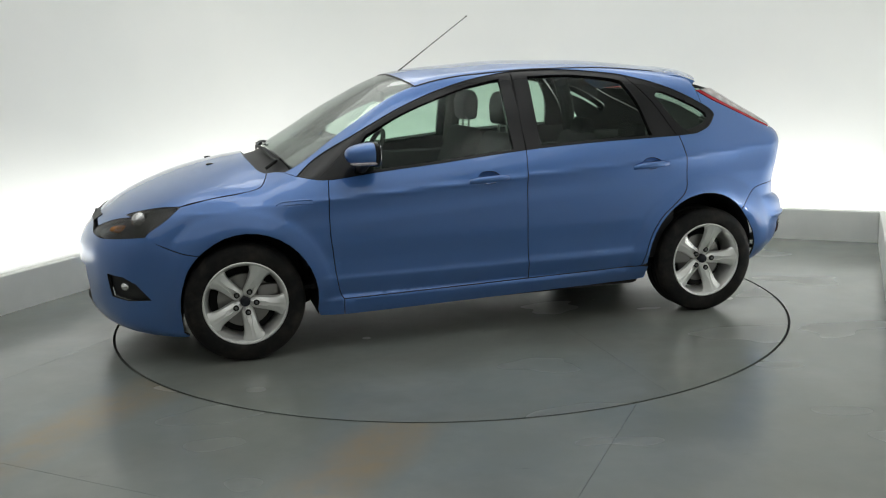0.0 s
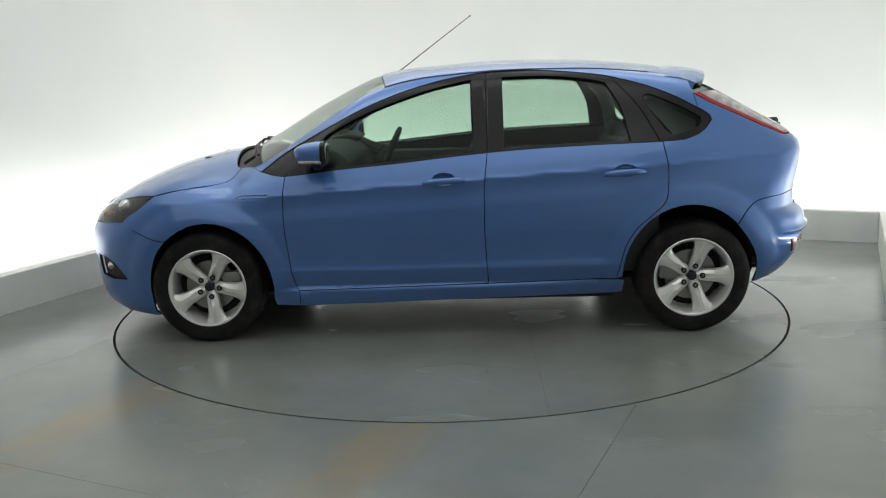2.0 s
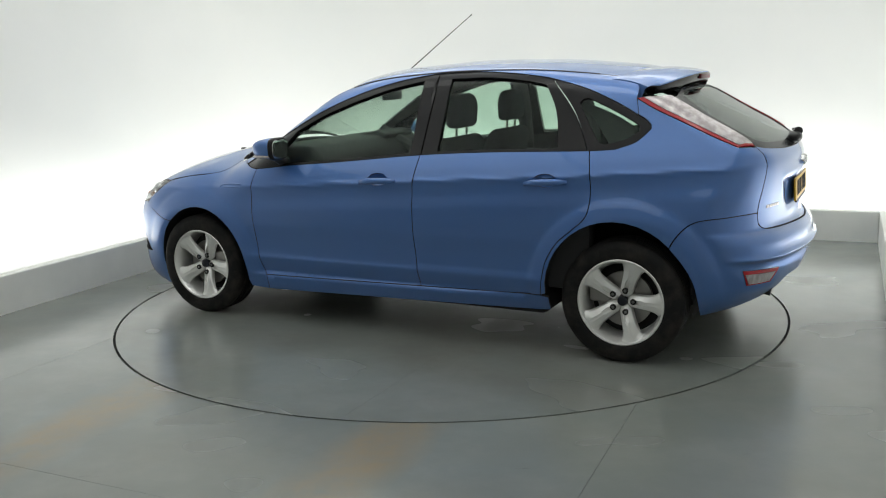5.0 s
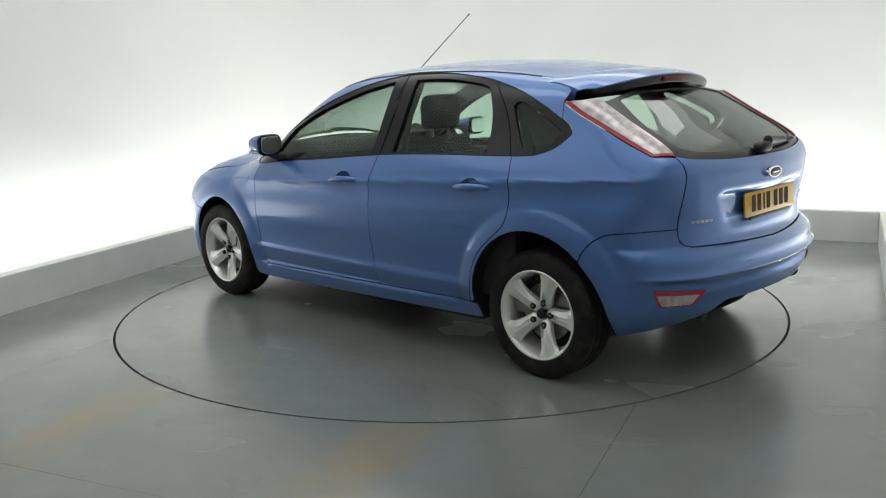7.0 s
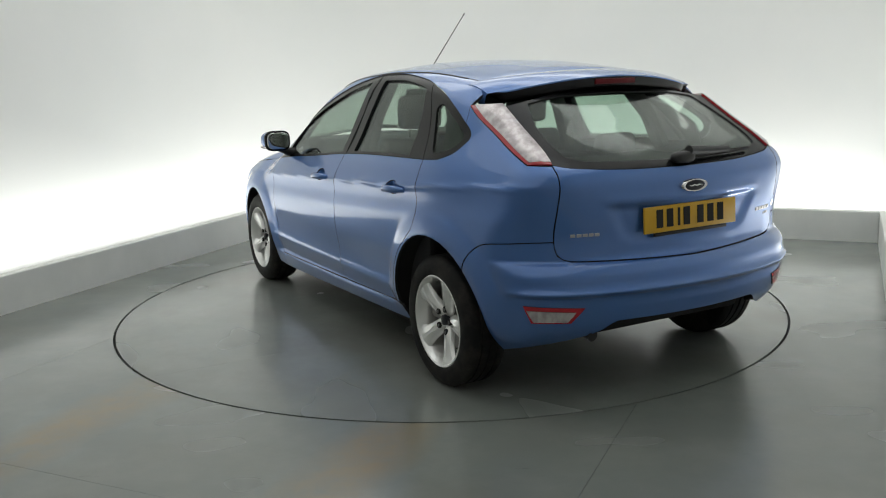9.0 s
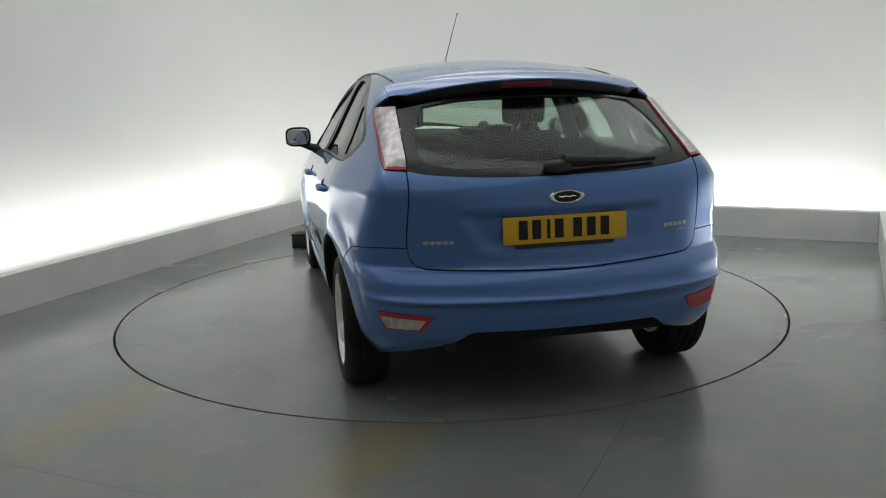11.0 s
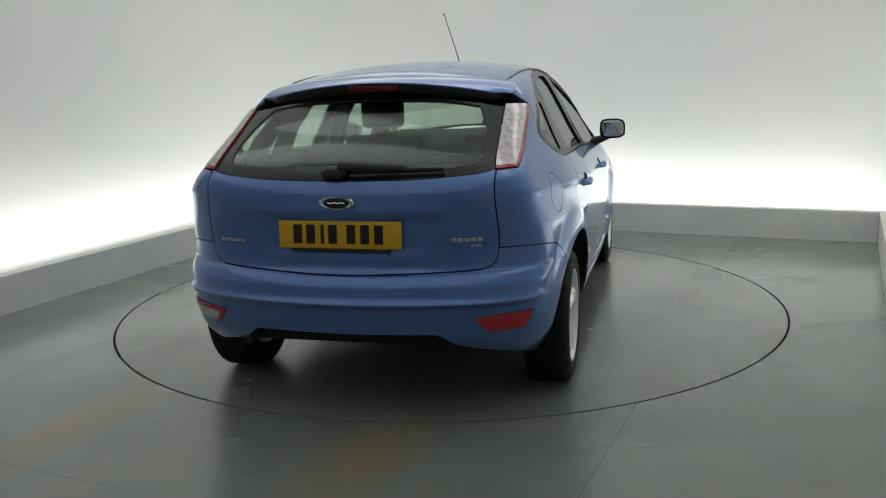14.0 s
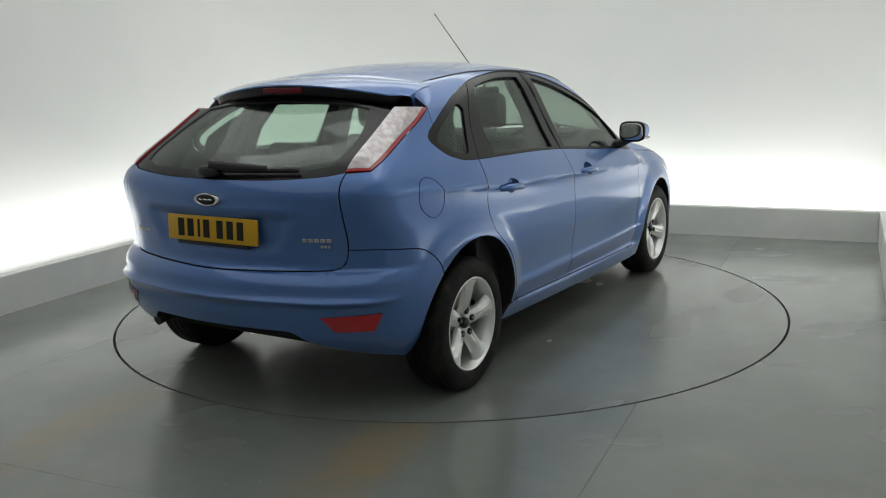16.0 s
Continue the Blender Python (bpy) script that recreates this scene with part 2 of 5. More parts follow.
def fill_ring(bm, outer, hole, z, skirt=0.0):
    """A flat face inside an outline and outside a hole, with a skirt down its edges."""
    pts = [Vector(p) for p in outer] + [Vector(p) for p in (hole or [])]
    n = len(outer)
    edges = [(i, (i + 1) % n) for i in range(n)]
    if hole:
        edges += [(n + i, n + (i + 1) % len(hole)) for i in range(len(hole))]
    res = delaunay_2d_cdt(pts, edges, [], 0, 1e-6)
    uv = np.array([tuple(v) for v in res[0]])
    tris = [t for t in res[2] if len(t) == 3]
    mid = np.array([uv[list(t)].mean(0) for t in tris])
    ok = inside(np.array(outer), mid)
    if hole:
        ok &= ~inside(np.array(hole), mid)
    verts = {}
    count = set()
    for t, k in zip(tris, ok):
        if k:
            a, b, c = (uv[i] for i in t)
            if (b[0] - a[0]) * (c[1] - a[1]) - (b[1] - a[1]) * (c[0] - a[0]) < 0:
                t = t[::-1]
            for i in t:
                if i not in verts:
                    verts[i] = bm.verts.new((uv[i][0], uv[i][1], z))
            bm.faces.new([verts[i] for i in t])
            count |= {(t[0], t[1]), (t[1], t[2]), (t[2], t[0])}
    if skirt:
        low = {}
        for a, b in count:
            if (b, a) not in count:
                for i in (a, b):
                    if i not in low:
                        low[i] = bm.verts.new((uv[i][0], uv[i][1], z - skirt))
                bm.faces.new((verts[b], verts[a], low[a], low[b]))


def build_bay():
    # floor slabs with joints, cut round the turntable, on a dark bed
    bm = bmesh.new()
    bed = [bay(LEFT - 1.1, OPEN - 0.5), bay(RIGHT + 1.1, OPEN - 0.5), bay(RIGHT + 1.1, BACK + 1.1), bay(LEFT - 1.1, BACK + 1.1)]
    n = 96
    loops = [[(v.x, v.y) for v in bed], [((RING + 0.03) * math.cos(2 * math.pi * k / n), (RING + 0.03) * math.sin(2 * math.pi * k / n)) for k in range(n)]]
    fill_ring(bm, loops[0], loops[1], -0.003)
    floor = tagged(part("floor", bm, JOINT, None, smooth=False), "worn grey-green painted concrete studio floor", "floor", kind="structure")
    hole = [((RING + 0.0065) * math.cos(2 * math.pi * k / 160), (RING + 0.0065) * math.sin(2 * math.pi * k / 160)) for k in range(160)]
    cols = [LEFT - 1.0, -1.495, 1.485, RIGHT + 1.0]
    rows = [OPEN - 0.4, -5.85, -2.82, BACK + 1.0]
    j = 0.0008
    for i in range(3):
        for k in range(3):
            c = [bay(cols[i] + j, rows[k] + j), bay(cols[i + 1] - j, rows[k] + j), bay(cols[i + 1] - j, rows[k + 1] - j), bay(cols[i] + j, rows[k + 1] - j)]
            bm = bmesh.new()
            fill_ring(bm, [(v.x, v.y) for v in c], hole if k == 2 else None, 0.0, 0.02)
            part("floor_slab", bm, FLOOR, floor, smooth=False)
    bm = bmesh.new()
    bmesh.ops.create_circle(bm, cap_ends=True, segments=128, radius=RING + 0.025, matrix=Matrix.Translation((0, 0, -0.019)))
    tagged(part("turntable_pit", bm, SEAL, None, smooth=False), "dark pit under the turntable's edge", "floor joint", kind="structure")
    # walls behind the trough, rounded in the corners
    g = GAP
    line = [bay(LEFT - g, OPEN), bay(LEFT - g, BACK + g), bay(RIGHT + g, BACK + g), bay(RIGHT + g, OPEN)]
    line = rounded(line, [0, 1.3, 1.3, 0], 28)
    fence("wall_north", line[::-1], -0.02, CEIL, 0.12, WALL, "smooth white studio wall with rounded corners", "wall")
    # unseen wall behind the camera, added to bounce light onto the car
    fence("bounce_wall", [bay(LEFT - g - 0.1, OPEN - 0.06), bay(RIGHT + g + 0.1, OPEN - 0.06)], -0.02, CEIL, 0.12, BEHIND, "unseen pale wall added behind the camera to reflect light", "wall")
    sheet("ceiling", [bay(LEFT - 1.0, OPEN - 0.2, CEIL + 0.1), bay(RIGHT + 1.0, OPEN - 0.2, CEIL + 0.1), bay(RIGHT + 1.0, BACK + 1.0, CEIL + 0.1), bay(LEFT - 1.0, BACK + 1.0, CEIL + 0.1)], WHITE_PLASTIC, 0.1, label="plain white ceiling", category="ceiling")
    w = 0.07
    for name, a, b in (("plinth_west", bay(LEFT, OPEN), bay(LEFT, BACK + w)), ("plinth_north", bay(LEFT + 0.002, BACK), bay(RIGHT - 0.002, BACK)), ("plinth_east", bay(RIGHT, BACK + w), bay(RIGHT, OPEN))):
        bm = bmesh.new()
        d = (b - a).normalized()
        o = Vector((-d.y, d.x, 0))
        m = Matrix((d, o, Vector((0, 0, 1)))).transposed().to_4x4()
        m.translation = a
        block(bm, (0, 0, -0.01), ((b - a).length, w, PLINTH), 0.006, m)
        tagged(part(name, bm, PLINTH_MAT, None, smooth=False), "low pale grey plinth hiding the strip lights", "plinth", kind="structure")


# pale so that the unseen end wall reflects light towards the car
BEHIND = material("pale_bounce_wall", (0.74, 0.745, 0.73), 0.7)
build_bay()


def build_turntable():
    """The deck in two plates that meet in a hairline joint, inside a dark edge ring."""
    bm = bmesh.new()
    prof = [(RING - 0.012, -0.04), (RING - 0.003, -0.04), (RING - 0.003, -0.016), (RING - 0.006, -0.015), (RING - 0.012, -0.015)]
    rings = [[bm.verts.new((r * math.cos(2 * math.pi * k / 160), r * math.sin(2 * math.pi * k / 160), z)) for k in range(160)] for r, z in prof]
    for i in range(5):
        a, b = rings[i], rings[(i + 1) % 5]
        for k in range(160):
            bm.faces.new((a[k], a[(k + 1) % 160], b[(k + 1) % 160], b[k]))
    bmesh.ops.recalc_face_normals(bm, faces=bm.faces)
    deck = tagged(part("turntable", bm, SEAL, None, smooth=False), "round grey-green painted turntable set flush in the floor", "turntable")
    cutx = -0.45
    rim = RING - 0.0075
    for lo, hi in ((-rim, cutx - 0.0004), (cutx + 0.0004, rim)):
        a0 = math.acos(max(min(hi / rim, 1), -1)) if hi < rim else 0.0
        a1 = math.acos(max(lo / rim, -1))
        up = [(rim * math.cos(a), rim * math.sin(a)) for a in np.linspace(a0, a1, 81)]
        pts = up + [(x, -y) for x, y in up[::-1]]
        clean = [p for i, p in enumerate(pts) if math.dist(p, pts[i - 1]) > 1e-4]
        bm = bmesh.new()
        fill_ring(bm, clean, None, 0.0, 0.03)
        part("deck_plate", bm, DISC, deck, smooth=False)
    bm = bmesh.new()
    bmesh.ops.create_circle(bm, cap_ends=True, segments=96, radius=RING - 0.017, matrix=Matrix.Translation((0, 0, -0.012)))
    part("deck_base", bm, SEAL, deck, smooth=False)
    return deck


turntable = build_turntable()


def build_floor_box():
    """A low dark box left on the floor beside the turntable, with a raised rim on its lid."""
    m = Matrix.Translation((-1.318, 1.872, 0.0)) @ Matrix.Rotation(radians(-14), 4, "Z")
    bm = bmesh.new()
    block(bm, (0.0, 0.0, 0.0), (0.34, 0.16, 0.105), 0.008, m)
    box = tagged(part("control_box", bm, TRIM, None), "low black plastic box lying beside the turntable", "box")
    bm = bmesh.new()
    block(bm, (-0.004, -0.004, 0.105), (0.344, 0.164, 0.121), 0.005, m)
    part("lid", bm, RUBBER, box)


build_floor_box()

# ---- the car: one smooth body surface, cut into panels ----


def spline(pts):
    """A smooth function through a few (x, y) knots, flat beyond both ends' slopes."""
    xs, ys = np.array([p[0] for p in pts], float), np.array([p[1] for p in pts], float)
    h, d = np.diff(xs), np.diff(ys) / np.diff(xs)
    m = np.empty(len(xs))
    m[0], m[-1] = d[0], d[-1]
    for i in range(1, len(xs) - 1):
        m[i] = 0 if d[i - 1] * d[i] <= 0 else (h[i - 1] + h[i]) / (h[i] / d[i - 1] + h[i - 1] / d[i])

    def f(x):
        x = np.asarray(x, float)
        xc = np.clip(x, xs[0], xs[-1])
        i = np.clip(np.searchsorted(xs, xc) - 1, 0, len(h) - 1)
        t = (xc - xs[i]) / h[i]
        v = ys[i] * (1 + 2 * t) * (1 - t) ** 2 + h[i] * m[i] * t * (1 - t) ** 2 + ys[i + 1] * t * t * (3 - 2 * t) - h[i] * m[i + 1] * t * t * (1 - t)
        return v + np.where(x < xs[0], (x - xs[0]) * m[0], 0) + np.where(x > xs[-1], (x - xs[-1]) * m[-1], 0)
    return f


WHEEL_X, WHEEL_Y, WHEEL_R = 1.32, 0.765, 0.312
top_z = spline([(-2.3, 1.02), (-1.75, 1.30), (-1.50, 1.392), (-1.10, 1.450), (-0.70, 1.482), (-0.35, 1.488), (0.0, 1.470), (0.20, 1.456), (0.36, 1.430),
                (0.70, 1.286), (1.06, 1.080), (1.16, 1.026), (1.40, 0.982), (1.65, 0.922), (1.90, 0.832), (2.05, 0.745), (2.2, 0.64)])
top_c = spline([(-1.8, 0.20), (-1.0, 0.17), (0.0, 0.16), (0.4, 0.27), (0.9, 0.38), (1.15, 0.29), (1.5, 0.19), (2.0, 0.16)])
side_low = spline([(-0.86, 0.780), (-0.80, 0.810), (-0.74, 0.842), (-0.70, 0.856), (-0.66, 0.864), (-0.60, 0.874), (-0.52, 0.882), (-0.40, 0.8905), (-0.32, 0.8935), (-0.26, 0.894), (-0.175, 0.887), (-0.130, 0.889), (-0.112, 0.892),
                   (-0.095, 0.883), (-0.05, 0.862), (0.0, 0.834), (0.05, 0.803), (0.10, 0.773), (0.25, 0.695), (0.40, 0.612), (0.5, 0.55)])
plan = spline([(-2.2, -0.150), (-1.95, -0.103), (-1.6, -0.056), (-1.2, -0.016), (-0.6, 0.0), (0.5, 0.0), (1.0, -0.010), (1.4, -0.030), (1.8, -0.075), (2.2, -0.17)])
rear_x = spline([(0.14, -1.72), (0.22, -1.86), (0.30, -1.99), (0.38, -2.060), (0.45, -2.083), (0.512, -2.096), (0.530, -2.124), (0.556, -2.101), (0.60, -2.093), (0.635, -2.066), (0.66, -2.030), (0.70, -2.030), (0.85, -2.040), (0.95, -2.036),
                 (1.01, -2.012), (1.06, -1.952), (1.20, -1.710), (1.32, -1.510), (1.42, -1.34), (1.6, -1.0)])
front_x = spline([(0.12, 1.96), (0.16, 2.06), (0.20, 2.115), (0.26, 2.145), (0.35, 2.158), (0.46, 2.172), (0.56, 2.175), (0.66, 2.150), (0.73, 2.10), (0.80, 2.00), (0.9, 1.8)])


low_cut = spline([(0.10, 0.0), (0.25, 0.002), (0.276, 0.004), (0.290, -0.004), (0.302, -0.015), (0.335, -0.009), (0.378, 0.001), (0.393, 0.003), (0.420, -0.005), (0.48, -0.008), (0.60, 0.0), (0.7, 0.0)])


def belt(x):
    return 0.967 - 0.056 * x


def ease(t):
    t = np.clip(t, 0, 1)
    return t * t * (3 - 2 * t)


def smax(a, b, k):
    h = np.maximum(k - np.abs(a - b), 0) / k
    return np.maximum(a, b) + h * h * k * 0.25


def arch_flare(x, z):
    out = 0
    for wx, r0 in ((WHEEL_X, 0.365), (-WHEEL_X, 0.39)):
        r = np.hypot(x - wx, z - 0.33)
        edge = 1 / (1 + np.exp((r - r0 - 0.080) / 0.009))
        out = out + (0.010 + 0.014 * np.exp(-((r - r0 + 0.01) / 0.06) ** 2)) * edge * (1 / (1 + np.exp(-(z - 0.30) / 0.03)))
    return out


def body(x, y, z):
    """Below zero inside the car's outer skin, in metres."""
    ay = np.abs(y)
    w = z - belt(x)
    tail = ease((-x - 1.15) / 0.9) * ease((z - 0.66) / 0.42)
    mid = np.clip((0.95 - np.abs(x)) / 0.12, 0, 1)
    s = ay - (side_low(w) + low_cut(z) * mid + plan(x) + arch_flare(x, z) - 0.062 * tail)
    t = (z - (top_z(x) - top_c(x) * y * y)) * 0.9
    e = np.maximum(ay - 0.52, 0)
    r = (rear_x(z) + (0.29 - 0.09 * ease((z - 0.74) / 0.32)) * y * y + 0.9 * e * e - x) * np.where(z > 1.0, 0.55 + 0.45 * np.clip((1.08 - z) / 0.08, 0, 1), 1.0)
    f = (x - (front_x(z) - 0.42 * y * y - 0.8 * e * e)) * 0.9
    v = smax(s, t, 0.07 + 0.07 * np.clip((x - 0.9) / 0.3, 0, 1))
    v = smax(v, r, 0.07)
    return smax(v, f, 0.12)


def slope(p):
    e = 1e-3
    g = np.stack([(body(*(p + d).T) - body(*(p - d).T)) for d in np.eye(3) * e], -1)
    return g / np.linalg.norm(g, axis=1)[:, None]


def strike(origin, way, reach):
    """The first points where rays meet the skin."""
    o, d = np.asarray(origin, float), np.asarray(way, float)
    lo, hi = np.zeros(len(o)), np.full(len(o), float(reach))
    found = np.zeros(len(o), bool)
    steps = np.linspace(0, reach, 60)
    for a, b in zip(steps, steps[1:]):
        q = o + d * b
        inside = (body(*q.T) < 0) & ~found
        lo[inside], hi[inside] = a, b
        found |= inside
    for _ in range(30):
        mid = (lo + hi) / 2
        ins = body(*(o + d * mid[:, None]).T) < 0
        hi, lo = np.where(ins, mid, hi), np.where(ins, lo, mid)
    return o + d * hi[:, None]


class View:
    """A way to lay a panel flat: from 3D to two coordinates, and back onto the skin."""

    def __init__(self, kind, sign=1):
        self.kind, self.sign = kind, sign

    def flat(self, p):
        x, y, z = np.asarray(p, float).T
        if self.kind == "side":
            return np.stack([x, z], -1)
        if self.kind == "top":
            return np.stack([x, y], -1)
        if self.kind == "rear":
            return np.stack([y, z], -1)
        if self.kind == "rail":
            return np.stack([x, (z - y * self.sign) * 0.7071], -1)
        if self.kind == "tail":
            return np.stack([np.arctan2(y, -(x + 1.0)) * 1.0, z], -1)
        if self.kind == "quarter":
            return np.stack([np.arctan2(y, -(x + 0.6)), z], -1)
        return np.stack([np.arctan2(y, x - 1.0) * 1.0, z], -1)

    def skin(self, uv):
        u, v = np.asarray(uv, float).T
        n, s = np.zeros_like(u), self.sign
        if self.kind == "side":
            return strike(np.stack([u, n + 1.25 * s, v], -1), np.stack([n, n - s, n], -1), 1.2)
        if self.kind == "top":
            return strike(np.stack([u, v, n + 1.75], -1), np.stack([n, n, n - 1], -1), 1.4)
        if self.kind == "rear":
            return strike(np.stack([n - 2.6, u, v], -1), np.stack([n + 1, n, n], -1), 1.9)
        if self.kind == "rail":
            c, k = 0.7071, v * 0.7071
            o = np.stack([u, s * (-k + c * 1.8), k + c * 1.8], -1)
            return strike(o, np.stack([n, n - s * c, n - c], -1), 1.8)
        if self.kind == "tail":
            d = np.stack([np.cos(u), -np.sin(u), n], -1)
            return strike(np.stack([n - 1.0, n, v], -1) - d * 1.9, d, 1.7)
        if self.kind == "quarter":
            d = np.stack([np.cos(u), -np.sin(u), n], -1)
            return strike(np.stack([n - 0.6, n, v], -1) - d * 2.1, d, 1.9)
        d = np.stack([-np.cos(u), -np.sin(u), n], -1)
        return strike(np.stack([n + 1.0, n, v], -1) - d * 1.9, d, 1.7)


def smooth_line(pts, step=0.03, round_=True):
    """Even steps along a smooth line through points (2D or 3D)."""
    p = np.asarray(pts, float)
    if len(p) > 2 and round_:
        q = np.vstack([2 * p[0] - p[1], p, 2 * p[-1] - p[-2]])
        out = []
        for i in range(1, len(q) - 2):
            a, b, c, d = q[i - 1:i + 3]
            for t in np.linspace(0, 1, 12, endpoint=False):
                out.append(0.5 * (2 * b + (c - a) * t + (2 * a - 5 * b + 4 * c - d) * t * t + (3 * b - a - 3 * c + d) * t ** 3))
        p = np.vstack([out, p[-1]])
    s = np.concatenate([[0], np.cumsum(np.linalg.norm(np.diff(p, axis=0), axis=1))])
    n = max(int(round(s[-1] / step)), 1)
    g = np.linspace(0, s[-1], n + 1)
    return np.stack([np.interp(g, s, p[:, k]) for k in range(p.shape[1])], -1)


def loop(*lines):
    """One closed outline from lines that meet end to end."""
    out = []
    for ln in lines:
        for q in np.asarray(ln):
            if not out or np.linalg.norm(out[-1] - q) > 0.004:
                out.append(q)
    if np.linalg.norm(out[0] - out[-1]) < 0.004:
        out.pop()
    return np.array(out)


def inset(poly, d):
    """The outline moved inward by d."""
    p = np.asarray(poly)
    area2 = np.sum(p[:, 0] * np.roll(p[:, 1], -1) - p[:, 1] * np.roll(p[:, 0], -1))
    e = np.roll(p, -1, 0) - p
    n = np.stack([-e[:, 1], e[:, 0]], -1) / np.maximum(np.linalg.norm(e, axis=1), 1e-9)[:, None] * np.sign(area2)
    v = n + np.roll(n, 1, 0)
    v /= np.maximum((v * v).sum(1), 0.5)[:, None] / 2 ** 0.5 * 2 ** 0.5
    return p + 2 * d * v / 2


def panel(name, view, outline, mats, parent, label="", holes=(), cell=0.03, thick=0.014, lift=0.0, gap=0.0045, dent=None):
    """A skin panel with thickness: an outline laid flat, filled with small cells and pushed onto the body."""
    poly = inset(outline, gap) if gap else np.asarray(outline)
    loops = [poly] + [np.asarray(h) for h in holes]
    pts, edges = [], []
    for lp in loops:
        k = len(pts)
        pts += list(lp)
        edges += [(k + i, k + (i + 1) % len(lp)) for i in range(len(lp))]
    border = len(pts)
    lo, hi = poly.min(0), poly.max(0)
    gx, gy = np.meshgrid(np.arange(lo[0] + cell * 0.5, hi[0], cell), np.arange(lo[1] + cell * 0.5, hi[1], cell))
    gx = gx + (np.arange(gx.shape[0]) % 2 * cell * 0.5)[:, None]
    g = np.stack([gx.ravel(), gy.ravel()], -1)
    ok = inside(poly, g)
    for h in loops[1:]:
        ok &= ~inside(h, g)
    g = g[ok]
    allb = np.array(pts)
    if len(g):
        near = np.min(np.linalg.norm(g[:, None] - allb[None], axis=2), axis=1)
        g = g[near > cell * 0.45]
    uv = np.vstack([allb, g])
    res = delaunay_2d_cdt([Vector(q) for q in uv], edges, [], 0, 1e-6)
    uv2 = np.array([tuple(v) for v in res[0]])
    tris = np.array([t for t in res[2] if len(t) == 3])
    mid = uv2[tris].mean(1)
    keep = inside(poly, mid)
    for h in loops[1:]:
        keep &= ~inside(h, mid)
    tris = tris[keep]
    p = view.skin(uv2)
    nrm = slope(p)
    if dent is not None:
        p = p + nrm * dent(p)[:, None]
    p = p + nrm * lift
    # turn faces outward
    fn = np.cross(p[tris[:, 1]] - p[tris[:, 0]], p[tris[:, 2]] - p[tris[:, 0]])
    wrong = (fn * nrm[tris[:, 0]]).sum(1) < 0
    tris[wrong] = tris[wrong][:, ::-1]
    n = len(p)
    count = {}
    for t in tris:
        for a, b in ((t[0], t[1]), (t[1], t[2]), (t[2], t[0])):
            count[(int(a), int(b))] = count.get((int(a), int(b)), 0) + 1
    rim = [k for k in count if (k[1], k[0]) not in count]
    verts = list(p) + list(p - nrm * thick)
    normals = list(nrm) + list(-nrm)
    faces = [tuple(map(int, t)) for t in tris] + [tuple(int(i) + n for i in t[::-1]) for t in tris]
    index = [0] * len(tris) + [1] * len(tris)
    # edges take the last material: dark on painted panels, gap shade put into colour
    for a, b in rim:
        k = len(verts)
        verts += [p[a], p[b], p[b] - nrm[b] * thick, p[a] - nrm[a] * thick]
        normals += [(0, 0, 0)] * 4
        faces.append((k + 1, k, k + 3, k + 2))
        index.append(len(mats) - 1)
    me = mesh_of(name, verts, faces, mats, index, True, None if dent is not None else normals)
    return put(name, me, parent, label)


def side_pts(pts, s):
    """Points of the skin from places in the side view."""
    return View("side", s).skin(np.asarray(pts))


car = tagged(new("car"), "blue metallic five-door hatchback standing on the turntable", "car")

# lines of the side, as (x, z): the window opening, the door joints and the wheel arches
SILL_Z = spline([(-1.0, 0.306), (0.9, 0.282)])
DLO_LOW = [(1.012, 0.922), (0.87, 0.905), (0.60, 0.932), (0.27, 0.958), (-0.22, 1.002), (-0.64, 1.024), (-1.12, 1.036), (-1.27, 1.044)]
DLO_REAR = [(-1.27, 1.044), (-1.36, 1.076), (-1.418, 1.130), (-1.425, 1.150), (-1.40, 1.178), (-1.355, 1.205)]
DLO_TOP = [(-1.355, 1.205), (-1.25, 1.262), (-1.10, 1.325), (-0.95, 1.368), (-0.80, 1.398), (-0.50, 1.425), (-0.20, 1.418), (0.11, 1.363), (0.42, 1.257), (0.74, 1.097), (0.90, 1.007), (1.012, 0.922)]
JOINT_A = [(0.862, 0.905), (0.872, 0.80), (0.874, 0.645), (0.866, 0.55), (0.852, 0.41), (0.832, 0.31), (0.815, 0.283)]
JOINT_B = [(-0.222, 1.002), (-0.203, 0.83), (-0.200, 0.62), (-0.206, 0.46), (-0.216, 0.298)]
JOINT_C = [(-1.150, 1.037), (-1.172, 0.89), (-1.168, 0.775), (-1.148, 0.715), (-1.083, 0.655), (-1.010, 0.590), (-0.955, 0.505), (-0.930, 0.425), (-0.905, 0.307)]


def arc(wx, wz, rx, rz, a0, a1, n=25):
    return np.array([(wx + rx * math.cos(radians(a)), wz + rz * math.sin(radians(a))) for a in np.linspace(a0, a1, n)])


ARCH_F = arc(1.293, 0.305, 0.342, 0.362, -20, 200)
ARCH_R = arc(-1.290, 0.330, 0.352, 0.375, -20, 200)
BONNET_SIDE = [(1.150, 0.934), (1.168, 0.905), (1.20, 0.874), (1.30, 0.855), (1.45, 0.838), (1.60, 0.808)]
BUMPER_SPLIT_R = [(-1.548, 0.585), (-1.585, 0.648), (-1.635, 0.698), (-1.70, 0.722), (-1.83, 0.735)]
LAMP_TOP_SIDE = [(1.60, 0.808), (1.70, 0.802), (1.80, 0.783), (1.87, 0.763)]
LAMP_TOP_FRONT = [(0.70, 0.758), (0.58, 0.745), (0.46, 0.715), (0.40, 0.690)]
GATE_SIDE = [(0.616, 1.046), (0.618, 0.95), (0.628, 0.80), (0.626, 0.738)]
